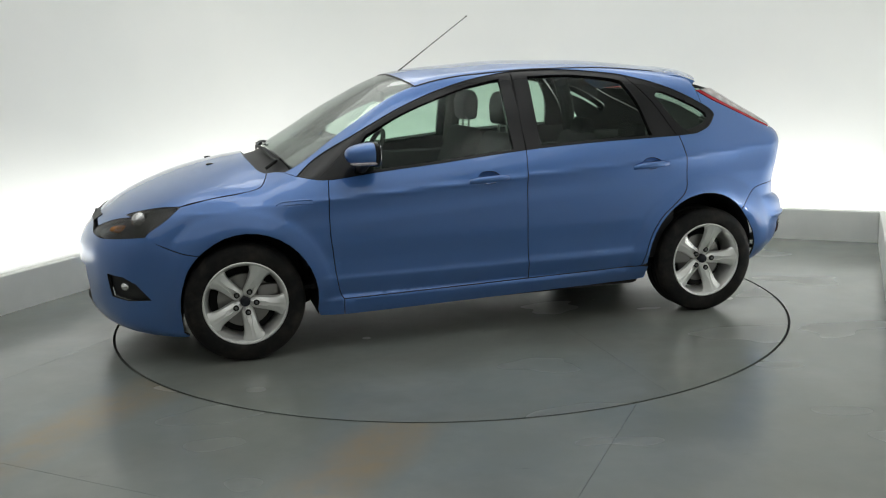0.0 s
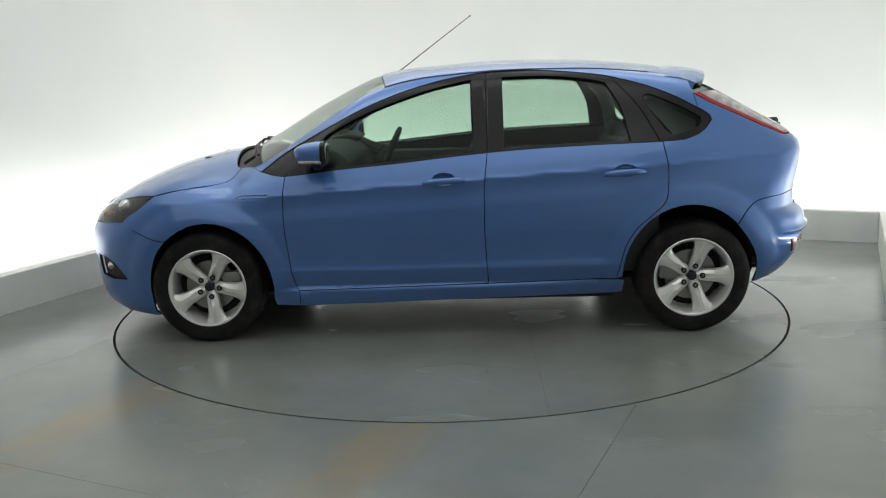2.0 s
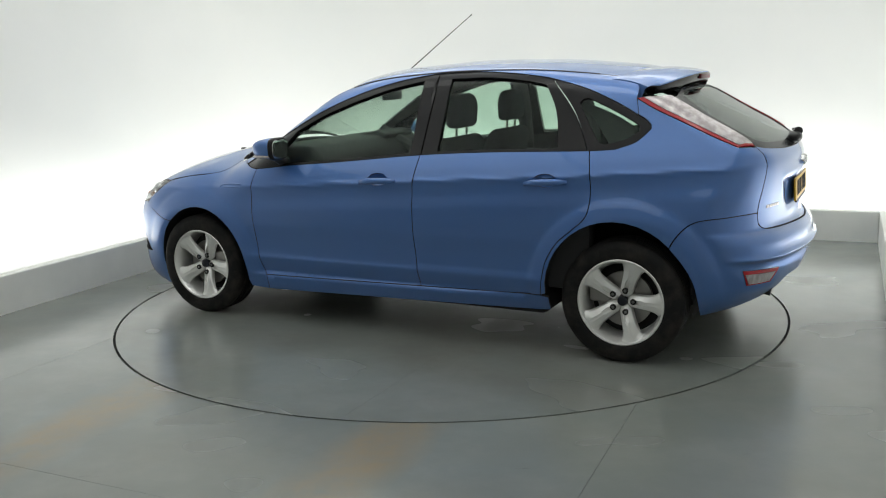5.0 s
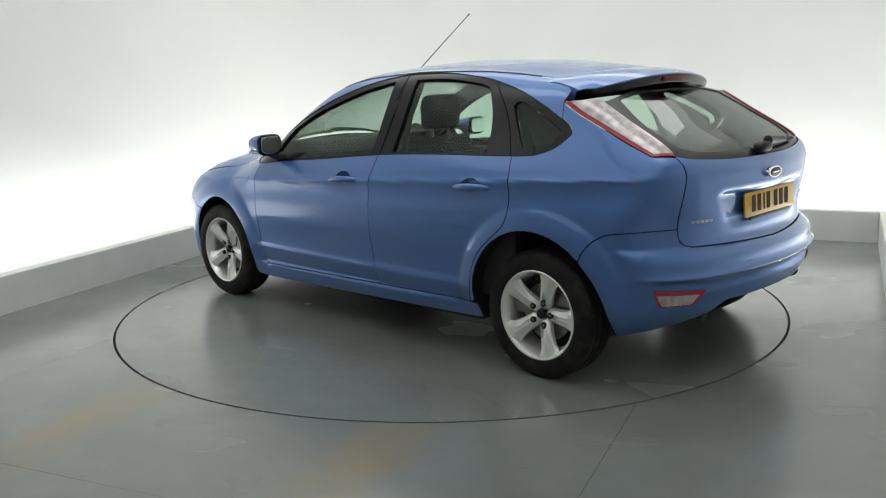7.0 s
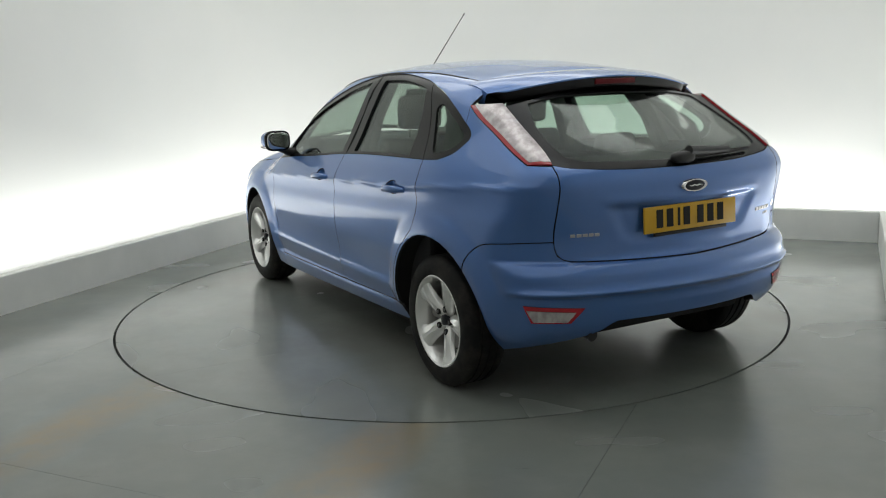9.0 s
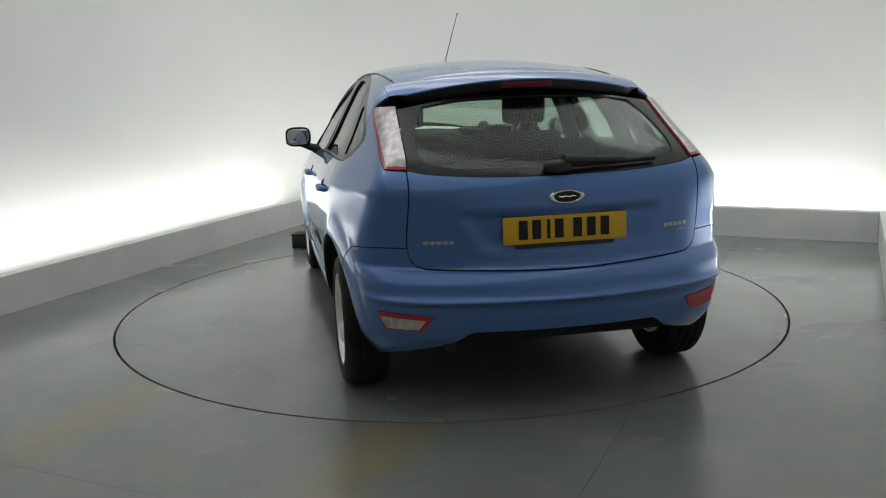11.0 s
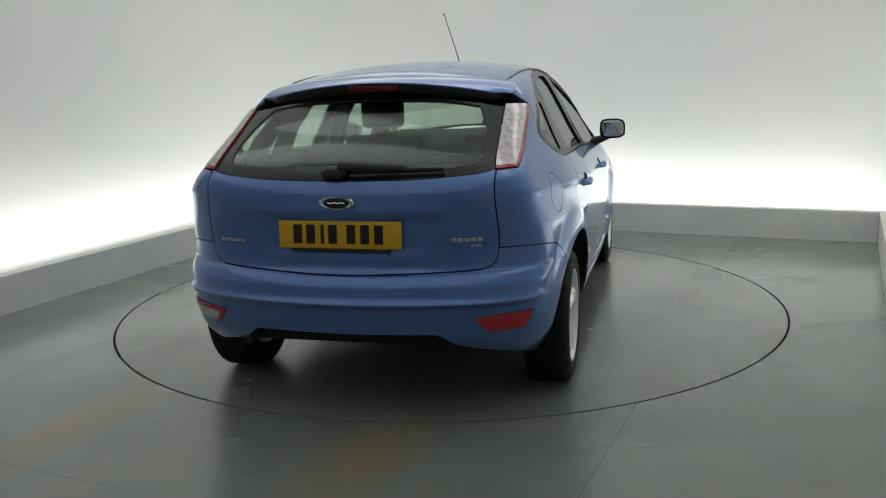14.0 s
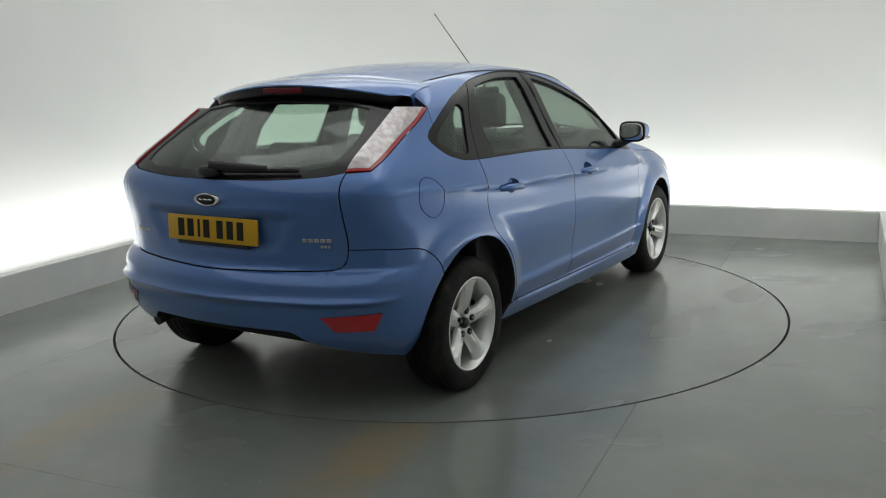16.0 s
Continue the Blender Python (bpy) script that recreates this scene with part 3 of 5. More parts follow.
LAMP_EDGE = [(-1.820, 1.050), (-1.70, 1.102), (-1.56, 1.168), (-1.43, 1.228), (-1.338, 1.280)]
BUMPER_SPLIT_F = [(1.60, 0.808), (1.68, 0.745), (1.78, 0.672), (1.700, 0.625), (1.60, 0.585), (1.530, 0.570)]


def cut(line, x0, x1):
    """The stretch of a side line between two x, ends included."""
    d = smooth_line(line, 0.01)
    lo, hi = min(x0, x1), max(x0, x1)
    k = d[(d[:, 0] > lo + 0.002) & (d[:, 0] < hi - 0.002)]
    o = np.argsort(d[:, 0])
    z = lambda x: float(np.interp(x, d[o, 0], d[o, 1]))
    if (d[-1, 0] - d[0, 0]) * (x1 - x0) < 0:
        k = k[::-1]
    return smooth_line(np.vstack([[(x0, z(x0))], k, [(x1, z(x1))]]), 0.03, False)


def build_side(s):
    vs = View("side", s)
    PT = [PAINT, CABIN_GAP]
    low = lambda a, b: np.array([(x, float(SILL_Z(x))) for x in np.linspace(a, b, max(int(abs(a - b) / 0.04), 2))])
    # front wing
    wing = loop(smooth_line(JOINT_A, 0.025), [(0.815, 0.192)], [(0.945, 0.20)], ARCH_F[((ARCH_F[:, 0] < 1.3) & (ARCH_F[:, 1] > 0.23)) | (ARCH_F[:, 1] > 0.575)][::-1],
                smooth_line(BUMPER_SPLIT_F[::-1], 0.025), smooth_line(BONNET_SIDE[::-1], 0.025), smooth_line([(1.150, 0.934), (1.08, 0.940), (1.012, 0.922)], 0.02), cut(DLO_LOW, 1.012, 0.862))
    panel("front_wing", vs, wing, PT, car, "blue painted front wing", cell=0.017)
    # doors
    fd = loop(cut(DLO_LOW, 0.862, -0.222), smooth_line(JOINT_B, 0.03), low(-0.216, 0.815), smooth_line(JOINT_A[::-1], 0.025))
    front = panel("front_door", vs, fd, PT, car, "blue painted front door with black window frame", cell=0.018, holes=[arc(0.012, 0.872, 0.062, 0.034, 0, 345, 24)])
    rd = loop(cut(DLO_LOW, -0.222, -1.150), smooth_line(JOINT_C, 0.025), low(-0.905, -0.216), smooth_line(JOINT_B[::-1], 0.03))
    back = panel("rear_door", vs, rd, PT, car, "blue painted rear door with black window frame", cell=0.018, holes=[arc(-0.945, 0.893, 0.062, 0.034, 0, 345, 24)])
    for door, hx, hz in ((front, 0.012, 0.872), (back, -0.945, 0.893)):
        cup = lambda p: -0.035 * np.clip(1 - ((p[:, 0] - hx) / 0.064) ** 2 - ((p[:, 2] - hz) / 0.036) ** 2, 0, 1) ** 0.6
        panel("handle_cup", vs, arc(hx, hz, 0.0625, 0.0345, 0, 345, 24), PT, door, "recess behind the handle", cell=0.009, gap=0, thick=0.003, dent=cup)
        a = side_pts(np.array([(hx + 0.112, hz - 0.018), (hx + 0.06, hz - 0.010), (hx, hz - 0.006), (hx - 0.06, hz - 0.004), (hx - 0.112, hz - 0.006)]), s)
        rows, faces = [], []
        half = (0.012, 0.017, 0.018, 0.017, 0.011)
        outw = (0.004, 0.030, 0.036, 0.032, 0.004)
        for i, p in enumerate(a):
            for dz, dy in ((-1, -0.012), (-0.8, 0.0), (0, 0.004), (0.8, 0.0), (1, -0.012)):
                rows.append((p[0], p[1] + s * (outw[i] + dy), p[2] + dz * half[i]))
        for i in range(4):
            for k in range(5):
                j = (k + 1) % 5
                faces.append((i * 5 + k, i * 5 + j, i * 5 + 5 + j, i * 5 + 5 + k)[::s])
        faces += [(4, 3, 2, 1, 0)[::s], (20, 21, 22, 23, 24)[::s]]
        put("handle", mesh_of("handle", rows, faces, [PAINT]), door, "blue pull handle")
    sill = loop(low(0.815, -0.905), [(-0.950, 0.300)], [(-0.946, 0.222)], smooth_line([(-0.9, 0.218), (0.0, 0.204), (0.815, 0.192)], 0.04))
    panel("sill", vs, sill, PT, car, cell=0.03)
    # quarter panel
    arch = ARCH_R[(ARCH_R[:, 1] > 0.30) | (ARCH_R[:, 0] > -1.2)]
    up = arch[(arch[:, 0] > -1.30) | (arch[:, 1] > 0.59)]
    up = up[(up[:, 1] > 0.30)]
    vq = View("quarter")
    on = lambda pts: vq.flat(side_pts(pts, s))
    gate_edge = vq.flat(View("rear").skin(smooth_line(GATE_SIDE, 0.025) * np.array([s, 1])))
    gate_edge = gate_edge[View("rear").skin(smooth_line(GATE_SIDE, 0.025))[:, 2] > 0.737]
    quarter = loop(on(cut(DLO_LOW, -1.150, -1.27)), on(smooth_line(DLO_REAR, 0.02)), on(smooth_line([(-1.355, 1.205), (-1.348, 1.243), (-1.338, 1.280)], 0.02)), on(smooth_line(LAMP_EDGE[::-1], 0.025)),
                   gate_edge, on(smooth_line(BUMPER_SPLIT_R[::-1], 0.02)), on(up[::-1]), on(smooth_line(JOINT_C[::-1], 0.025)))
    flap = []
    if s < 0:
        flap = [on(arc(-1.565, 0.915, 0.080, 0.085, 0, 345, 24))]
    qp = panel("quarter_panel", vq, quarter, PT, car, "blue painted rear quarter panel", cell=0.016, holes=flap)
    if s < 0:
        panel("fuel_flap", vq, inset(flap[0], 0.0045), PT, qp, "round fuel flap", cell=0.02, gap=0)
    # roof rail between the windows and the roof
    vr = View("rail", s)
    upper = View("top").skin(smooth_line([(1.06, 0.655 * s), (0.80, 0.605 * s), (0.34, 0.560 * s), (0.0, 0.560 * s), (-0.8, 0.555 * s), (-1.20, 0.550 * s), (-1.33, 0.552 * s)], 0.03))
    lower = side_pts(smooth_line(DLO_TOP, 0.03), s)
    rail = loop(vr.flat(upper), vr.flat(side_pts(smooth_line([(-1.338, 1.280), (-1.348, 1.243), (-1.355, 1.205)], 0.02), s)), vr.flat(lower), vr.flat(side_pts(np.array([(1.08, 0.940)]), s)))
    panel("roof_rail", vr, rail, PT, car, "blue painted windscreen pillar and roof rail", cell=0.02, gap=0.001)
    # black frames with panes
    g_front = loop(smooth_line([(0.64, 1.117), (0.42, 1.224), (0.11, 1.330), (-0.10, 1.378), (-0.148, 1.384)], 0.03), smooth_line([(-0.148, 1.384), (-0.150, 1.2), (-0.155, 1.012)], 0.03), cut([(p[0], p[1] + 0.014) for p in DLO_LOW], -0.155, 0.72), smooth_line([(0.72, 0.937), (0.705, 1.03), (0.64, 1.117)], 0.03))
    f_front = loop(cut(DLO_TOP, 1.012, -0.225), [(-0.225, 1.2)], cut(DLO_LOW, -0.222, 1.012))
    panel("window_frame", vs, f_front, [BLACK, BLACK], front, "black window frame", holes=[g_front], cell=0.03, lift=-0.004, thick=0.03)
    panel("window_pane", vs, inset(g_front, -0.004), [GLASS, GLASS], front, "tinted side window", cell=0.05, lift=-0.014, thick=0.004, gap=0)
    g_rear = loop(smooth_line([(-0.315, 1.394), (-0.55, 1.396), (-0.78, 1.372), (-0.87, 1.352)], 0.03), smooth_line([(-0.87, 1.352), (-0.945, 1.22), (-0.985, 1.052)], 0.03), cut([(p[0], p[1] + 0.014) for p in DLO_LOW], -0.985, -0.315), smooth_line([(-0.315, 1.022), (-0.315, 1.394)], 0.04))
    f_rear = loop(cut(DLO_TOP, -0.225, -0.90), smooth_line([(-0.90, 1.380), (-1.04, 1.22), (-1.14, 1.036)], 0.03), cut(DLO_LOW, -1.14, -0.225))
    panel("window_frame", vs, f_rear, [BLACK, BLACK], back, "black window frame", holes=[g_rear], cell=0.03, lift=-0.004, thick=0.03)
    panel("window_pane", vs, inset(g_rear, -0.004), [GLASS, GLASS], back, "tinted side window", cell=0.05, lift=-0.014, thick=0.004, gap=0)
    g_q = loop(smooth_line([(-1.06, 1.262), (-1.10, 1.285), (-1.25, 1.222), (-1.355, 1.165), (-1.375, 1.135), (-1.33, 1.098), (-1.25, 1.076), (-1.195, 1.072), (-1.125, 1.16), (-1.06, 1.262)], 0.025))
    f_q = loop(smooth_line([(-1.14, 1.036), (-1.04, 1.22), (-0.90, 1.380)], 0.03), cut(DLO_TOP, -0.90, -1.355), smooth_line(DLO_REAR[::-1], 0.02), cut(DLO_LOW, -1.27, -1.14))
    qf = panel("quarter_window", vs, f_q, [BLACK, BLACK], car, "fixed rear quarter window in a black frame", holes=[g_q], cell=0.03, lift=-0.004, thick=0.02)
    panel("window_pane", vs, inset(g_q, -0.004), [GLASS, GLASS], qf, "tinted quarter window", cell=0.05, lift=-0.010, thick=0.004, gap=0)
    trim = loop(smooth_line([(-1.22, 1.10), (-1.10, 1.235), (-1.02, 1.30)], 0.03), smooth_line([(-1.02, 1.30), (-1.20, 1.24), (-1.36, 1.16)], 0.03), smooth_line([(-1.36, 1.16), (-1.34, 1.06), (-1.22, 1.02)], 0.03), [(-1.22, 1.06)])
    panel("pillar_trim", vs, trim, [CABIN_GAP, CABIN_GAP], car, "dark inner pillar trim", cell=0.05, lift=-0.055, thick=0.01, gap=0)
    return front, back


doors = {s: build_side(s) for s in (1, -1)}


def mirrored(pts):
    """A half outline from the centre line outward, with its mirror image, as one loop."""
    p = np.asarray(pts, float)
    q = p[::-1] * np.array([1, -1])
    return loop(p, q)


def build_top():
    vt = View("top")
    roof = mirrored(loop(smooth_line([(0.375, 0.0), (0.37, 0.25), (0.325, 0.561)], 0.04), smooth_line([(0.325, 0.561), (0.0, 0.556), (-0.8, 0.551), (-1.20, 0.546), (-1.36, 0.548)], 0.04), smooth_line([(-1.36, 0.548), (-1.40, 0.4), (-1.43, 0.0)], 0.04)))
    panel("roof", vt, roof, [PAINT, LINER], car, "blue painted roof", cell=0.045)
    ws = mirrored(loop(smooth_line([(1.125, 0.0), (1.11, 0.25), (1.05, 0.55), (1.02, 0.640)], 0.04), smooth_line([(1.02, 0.640), (0.80, 0.597), (0.345, 0.552)], 0.04), smooth_line([(0.33, 0.552), (0.375, 0.25), (0.38, 0.0)], 0.04)))
    panel("windscreen", vt, ws, [SCREEN, SCREEN], car, "clear raked windscreen", cell=0.06, lift=-0.006, thick=0.005)
    corner = View("side").skin(np.array(BONNET_SIDE))
    edge = [(p[0], p[1]) for p in corner]
    lamp_top = np.vstack([side_pts(smooth_line(LAMP_TOP_SIDE, 0.03), 1), View("front").skin(smooth_line(LAMP_TOP_FRONT, 0.03)[1:])])
    nose = [(p[0], p[1]) for p in lamp_top] + [(p[0], p[1]) for p in View("front").skin(np.array([(0.28, 0.712), (0.14, 0.728), (0.0, 0.735)]))]
    bonnet = mirrored(loop(smooth_line([(1.245, 0.0), (1.235, 0.25), (1.195, 0.50), (1.160, edge[0][1])], 0.04), smooth_line(edge, 0.03), smooth_line(nose, 0.03, False)))
    panel("bonnet", vt, bonnet, [PAINT, CABIN_GAP], car, "blue painted bonnet", cell=0.045)
    cowl = mirrored(loop(smooth_line([(1.125, 0.0), (1.11, 0.25), (1.05, 0.55), (1.03, 0.64)], 0.04), [(1.085, 0.665)], smooth_line([(1.160, edge[0][1] - 0.01), (1.195, 0.50), (1.235, 0.25), (1.245, 0.0)], 0.04)))
    panel("scuttle", vt, cowl, [TRIM, TRIM], car, "black plastic scuttle panel", cell=0.04, lift=-0.025)


build_top()


def build_ends():
    vt, vr = View("tail"), View("rear")
    # rear bumper, wrapping round both corners
    def half(pts, view):
        return view.flat(side_pts(np.array(pts), 1))
    a = half(np.vstack([smooth_line([(-1.676, 0.24), (-1.672, 0.34), (-1.655, 0.42), (-1.614, 0.50), (-1.548, 0.585)], 0.03), smooth_line(BUMPER_SPLIT_R, 0.025)[1:]]), vt)
    gate_low = vr.skin(smooth_line([(0.626, 0.738), (0.615, 0.685), (0.585, 0.662), (0.50, 0.652), (0.0, 0.640)], 0.03))
    lowr = [(0.0, 0.398), (0.33, 0.396), (0.375, 0.388), (0.43, 0.350), (0.50, 0.325), (0.62, 0.295), (0.78, 0.255)]
    b = np.vstack([smooth_line(lowr, 0.03), a[:1]])
    outline = loop(b, a, vt.flat(gate_low))
    full = loop(outline, outline[::-1] * np.array([-1, 1]))
    panel("rear_bumper", vt, full, [PAINT, UNDER], car, "blue painted rear bumper", cell=0.018)
    # tailgate and its glass
    gl = [(0.0, 1.016), (0.30, 1.020), (0.53, 1.035), (0.612, 1.050)]
    lamp_in = [(0.612, 1.050), (0.604, 1.10), (0.594, 1.20), (0.585, 1.285)]
    gate_side = [(0.616, 1.046), (0.618, 0.95), (0.628, 0.80), (0.625, 0.72), (0.615, 0.685), (0.585, 0.662), (0.50, 0.652), (0.0, 0.640)]
    gate = mirrored2(loop(smooth_line(gl, 0.03), smooth_line(gate_side, 0.03)))

    def dent(p):
        y, z = np.abs(p[:, 1]), p[:, 2]
        edge_y = 0.36 + (z - 0.72) / 0.15 * 0.09
        f = np.clip((edge_y - y) / 0.08, 0, 1) * np.clip((z - 0.712) / 0.03, 0, 1) * np.clip((0.880 - z) / 0.012, 0, 1)
        return -0.013 * f * f * (3 - 2 * f) + 0.006 * np.clip((z - 0.880) / 0.006, 0, 1) * np.clip((0.93 - z) / 0.05, 0, 1) * np.clip((0.46 - y) / 0.05, 0, 1)
    tailgate = panel("tailgate", vr, gate, [PAINT, CABIN_GAP], car, "blue painted tailgate with a plate recess", cell=0.016, dent=dent)
    glass = mirrored2(loop(smooth_line([(0.0, 1.335), (0.30, 1.325), (0.577, 1.283)], 0.03), smooth_line(lamp_in[::-1], 0.03), smooth_line(gl[::-1], 0.03)))
    clear = mirrored2(loop(smooth_line([(0.0, 1.322), (0.30, 1.312), (0.48, 1.288)], 0.03), smooth_line([(0.48, 1.288), (0.535, 1.20), (0.552, 1.12), (0.535, 1.076)], 0.03), smooth_line([(0.535, 1.076), (0.42, 1.056), (0.0, 1.046)], 0.03)))
    panel("rear_window_frame", vr, glass, [BLACK, CABIN_GAP], tailgate, "black border of the rear window", holes=[clear], cell=0.03, lift=-0.004, thick=0.012)
    panel("rear_window", vr, inset(clear, -0.006), [GLASS, GLASS], tailgate, "tinted rear window", cell=0.05, lift=-0.008, thick=0.004, gap=0)
    # tall lamps beside the glass
    for s in (1, -1):
        vq = View("tail")
        inner = vq.flat(vr.skin(smooth_line(lamp_in, 0.02) * np.array([s, 1])))
        outer = vq.flat(side_pts(smooth_line(LAMP_EDGE, 0.02), s))
        lamp = loop(inner, outer[::-1])
        lp = panel("rear_lamp", vq, lamp, [RED, TRIM, RED], car, "tall rear lamp with a pale lens edged in red", cell=0.012, gap=0.003, lift=0.003, thick=0.007)
        k = np.linspace(0, 1, 24)
        even = lambda ln: np.stack([np.interp(k, np.linspace(0, 1, len(ln)), ln[:, i]) for i in (0, 1)], -1)
        ei, eo = even(inner), even(outer)
        left, right = (ei * 0.985 + eo * 0.015)[1:], (ei * 0.20 + eo * 0.80)[1:]
        panel("lens", vq, loop(left, right[::-1]), [CLEAR_LENS, CLEAR_LENS], lp, "pale clear lens", cell=0.012, gap=0, lift=0.006, thick=0.004)
        # lower lamp set in the bumper
        low = vq.flat(vr.skin(np.array([(0.752, 0.482), (0.538, 0.470), (0.585, 0.406), (0.722, 0.408)]) * np.array([s, 1])))
        low = loop(*[smooth_line([low[i], low[(i + 1) % 4]], 0.02) for i in range(4)])
        rl = panel("bumper_lamp", vq, low, [RED, TRIM], car, "red lamp set in the bumper", cell=0.014, gap=0, lift=0.005)
        if s > 0:
            pale = vq.flat(vr.skin(np.array([(0.742, 0.464), (0.572, 0.455), (0.598, 0.413), (0.716, 0.414)])))
            panel("lens", vq, loop(*[smooth_line([pale[i], pale[(i + 1) % 4]], 0.02) for i in range(4)]), [CLEAR_LENS, TRIM], rl, "pale clear lens", cell=0.014, gap=0, lift=0.008)
    return tailgate


def mirrored2(pts):
    p = np.asarray(pts, float)
    return loop(p, p[::-1] * np.array([-1, 1]))


tailgate = build_ends()


def build_front():
    vf = View("front")
    half = lambda pts: vf.flat(side_pts(np.array(pts), 1))
    split = half(smooth_line(BUMPER_SPLIT_F[2:], 0.025))
    arch = half(smooth_line([(1.530, 0.570), (1.585, 0.500), (1.622, 0.40), (1.636, 0.30), (1.630, 0.17)], 0.03))
    low = smooth_line([tuple(arch[-1]), (0.9, 0.14), (0.6, 0.17), (0.3, 0.185), (0.0, 0.19)], 0.03)
    head_low = [tuple(split[0]), (0.60, 0.655), (0.50, 0.652), (0.40, 0.662)]
    nose_z = smooth_line([(0.40, 0.662), (0.28, 0.695), (0.0, 0.715)], 0.03)
    out = loop(nose_z[::-1], smooth_line(head_low[::-1], 0.03), split, arch, low)
    fog = vf.flat(side_pts(np.array([(1.985, 0.478), (1.905, 0.468), (1.845, 0.435), (1.775, 0.352), (1.885, 0.344), (1.970, 0.358)]), 1))
    fog = loop(*[smooth_line([fog[i], fog[(i + 1) % 6]], 0.02) for i in range(6)])
    intake = loop(*[smooth_line([a, b], 0.03) for a, b in (((-0.33, 0.48), (0.33, 0.48)), ((0.33, 0.48), (0.30, 0.27)), ((0.30, 0.27), (-0.30, 0.27)), ((-0.30, 0.27), (-0.33, 0.48)))])
    full = loop(out, out[::-1] * np.array([-1, 1]))
    bumper = panel("front_bumper", vf, full, [PAINT, UNDER], car, "blue painted front bumper", holes=[fog, fog * np.array([-1, 1]), intake], cell=0.026)
    panel("intake_grille", vf, inset(intake, -0.01), [TRIM, TRIM], bumper, "black lower grille", cell=0.03, gap=0, lift=-0.03)
    for s in (1, -1):
        panel("fog_recess", vf, inset(fog * np.array([s, 1]), -0.006), [TRIM, TRIM], bumper, "black fog lamp surround", cell=0.02, gap=0, lift=-0.022)
        # headlamp wrapping the corner
        up = vf.flat(side_pts(smooth_line(LAMP_TOP_SIDE, 0.02), 1))
        lo = vf.flat(side_pts(smooth_line(BUMPER_SPLIT_F[:3], 0.02), 1))
        lamp = loop(lo, smooth_line(head_low, 0.02), smooth_line([(0.40, 0.662)] + LAMP_TOP_FRONT[:0:-1], 0.02), smooth_line([LAMP_TOP_FRONT[1], tuple(up[-1])], 0.02), up[::-1]) * np.array([s, 1])
        hl = panel("headlamp", vf, lamp, [LENS, LENS], car, "clear headlamp with a dark housing", cell=0.02, gap=0.003, thick=0.004)
        panel("housing", vf, inset(lamp, 0.004), [HOUSING, TRIM], hl, "smoked lamp housing", cell=0.02, gap=0, lift=-0.03, thick=0.01)
        c = np.array(side_pts(np.array([(1.80, 0.735)]), s))[0]
        bm = bmesh.new()
        bmesh.ops.create_uvsphere(bm, u_segments=20, v_segments=12, radius=0.045, matrix=Matrix.Translation((c[0] + 0.0, c[1] - 0.075 * s, c[2])))
        part("projector", bm, CHROME, hl, "round chrome projector")
        c = np.array(side_pts(np.array([(1.905, 0.695)]), s))[0]
        bm = bmesh.new()
        bmesh.ops.create_uvsphere(bm, u_segments=16, v_segments=10, radius=0.04, matrix=Matrix.Translation((c[0], c[1] - 0.055 * s, c[2])) @ Matrix.Diagonal((1.2, 0.5, 0.5, 1)))
        part("indicator", bm, AMBER, hl, "amber indicator bulb")
        c = np.array(side_pts(np.array([(1.905, 0.415)]), s))[0]
        bm = bmesh.new()
        bmesh.ops.create_uvsphere(bm, u_segments=16, v_segments=10, radius=0.026, matrix=Matrix.Translation((c[0] - 0.01, c[1] - 0.03 * s, c[2])))
        part("fog_lamp", bm, CHROME, bumper, "round fog lamp")
    # upper grille and oval badge
    gr = loop(*[smooth_line([a, b], 0.03) for a, b in (((-0.30, 0.735), (0.30, 0.735)), ((0.30, 0.735), (0.26, 0.70)), ((0.26, 0.70), (-0.26, 0.70)), ((-0.26, 0.70), (-0.30, 0.735)))])
    panel("upper_grille", vf, gr, [TRIM, TRIM], car, "black upper grille bar", cell=0.03, gap=0, lift=0.004)


HOUSING = material("smoked_housing", (0.045, 0.042, 0.040), 0.35, 0.3)
build_front()

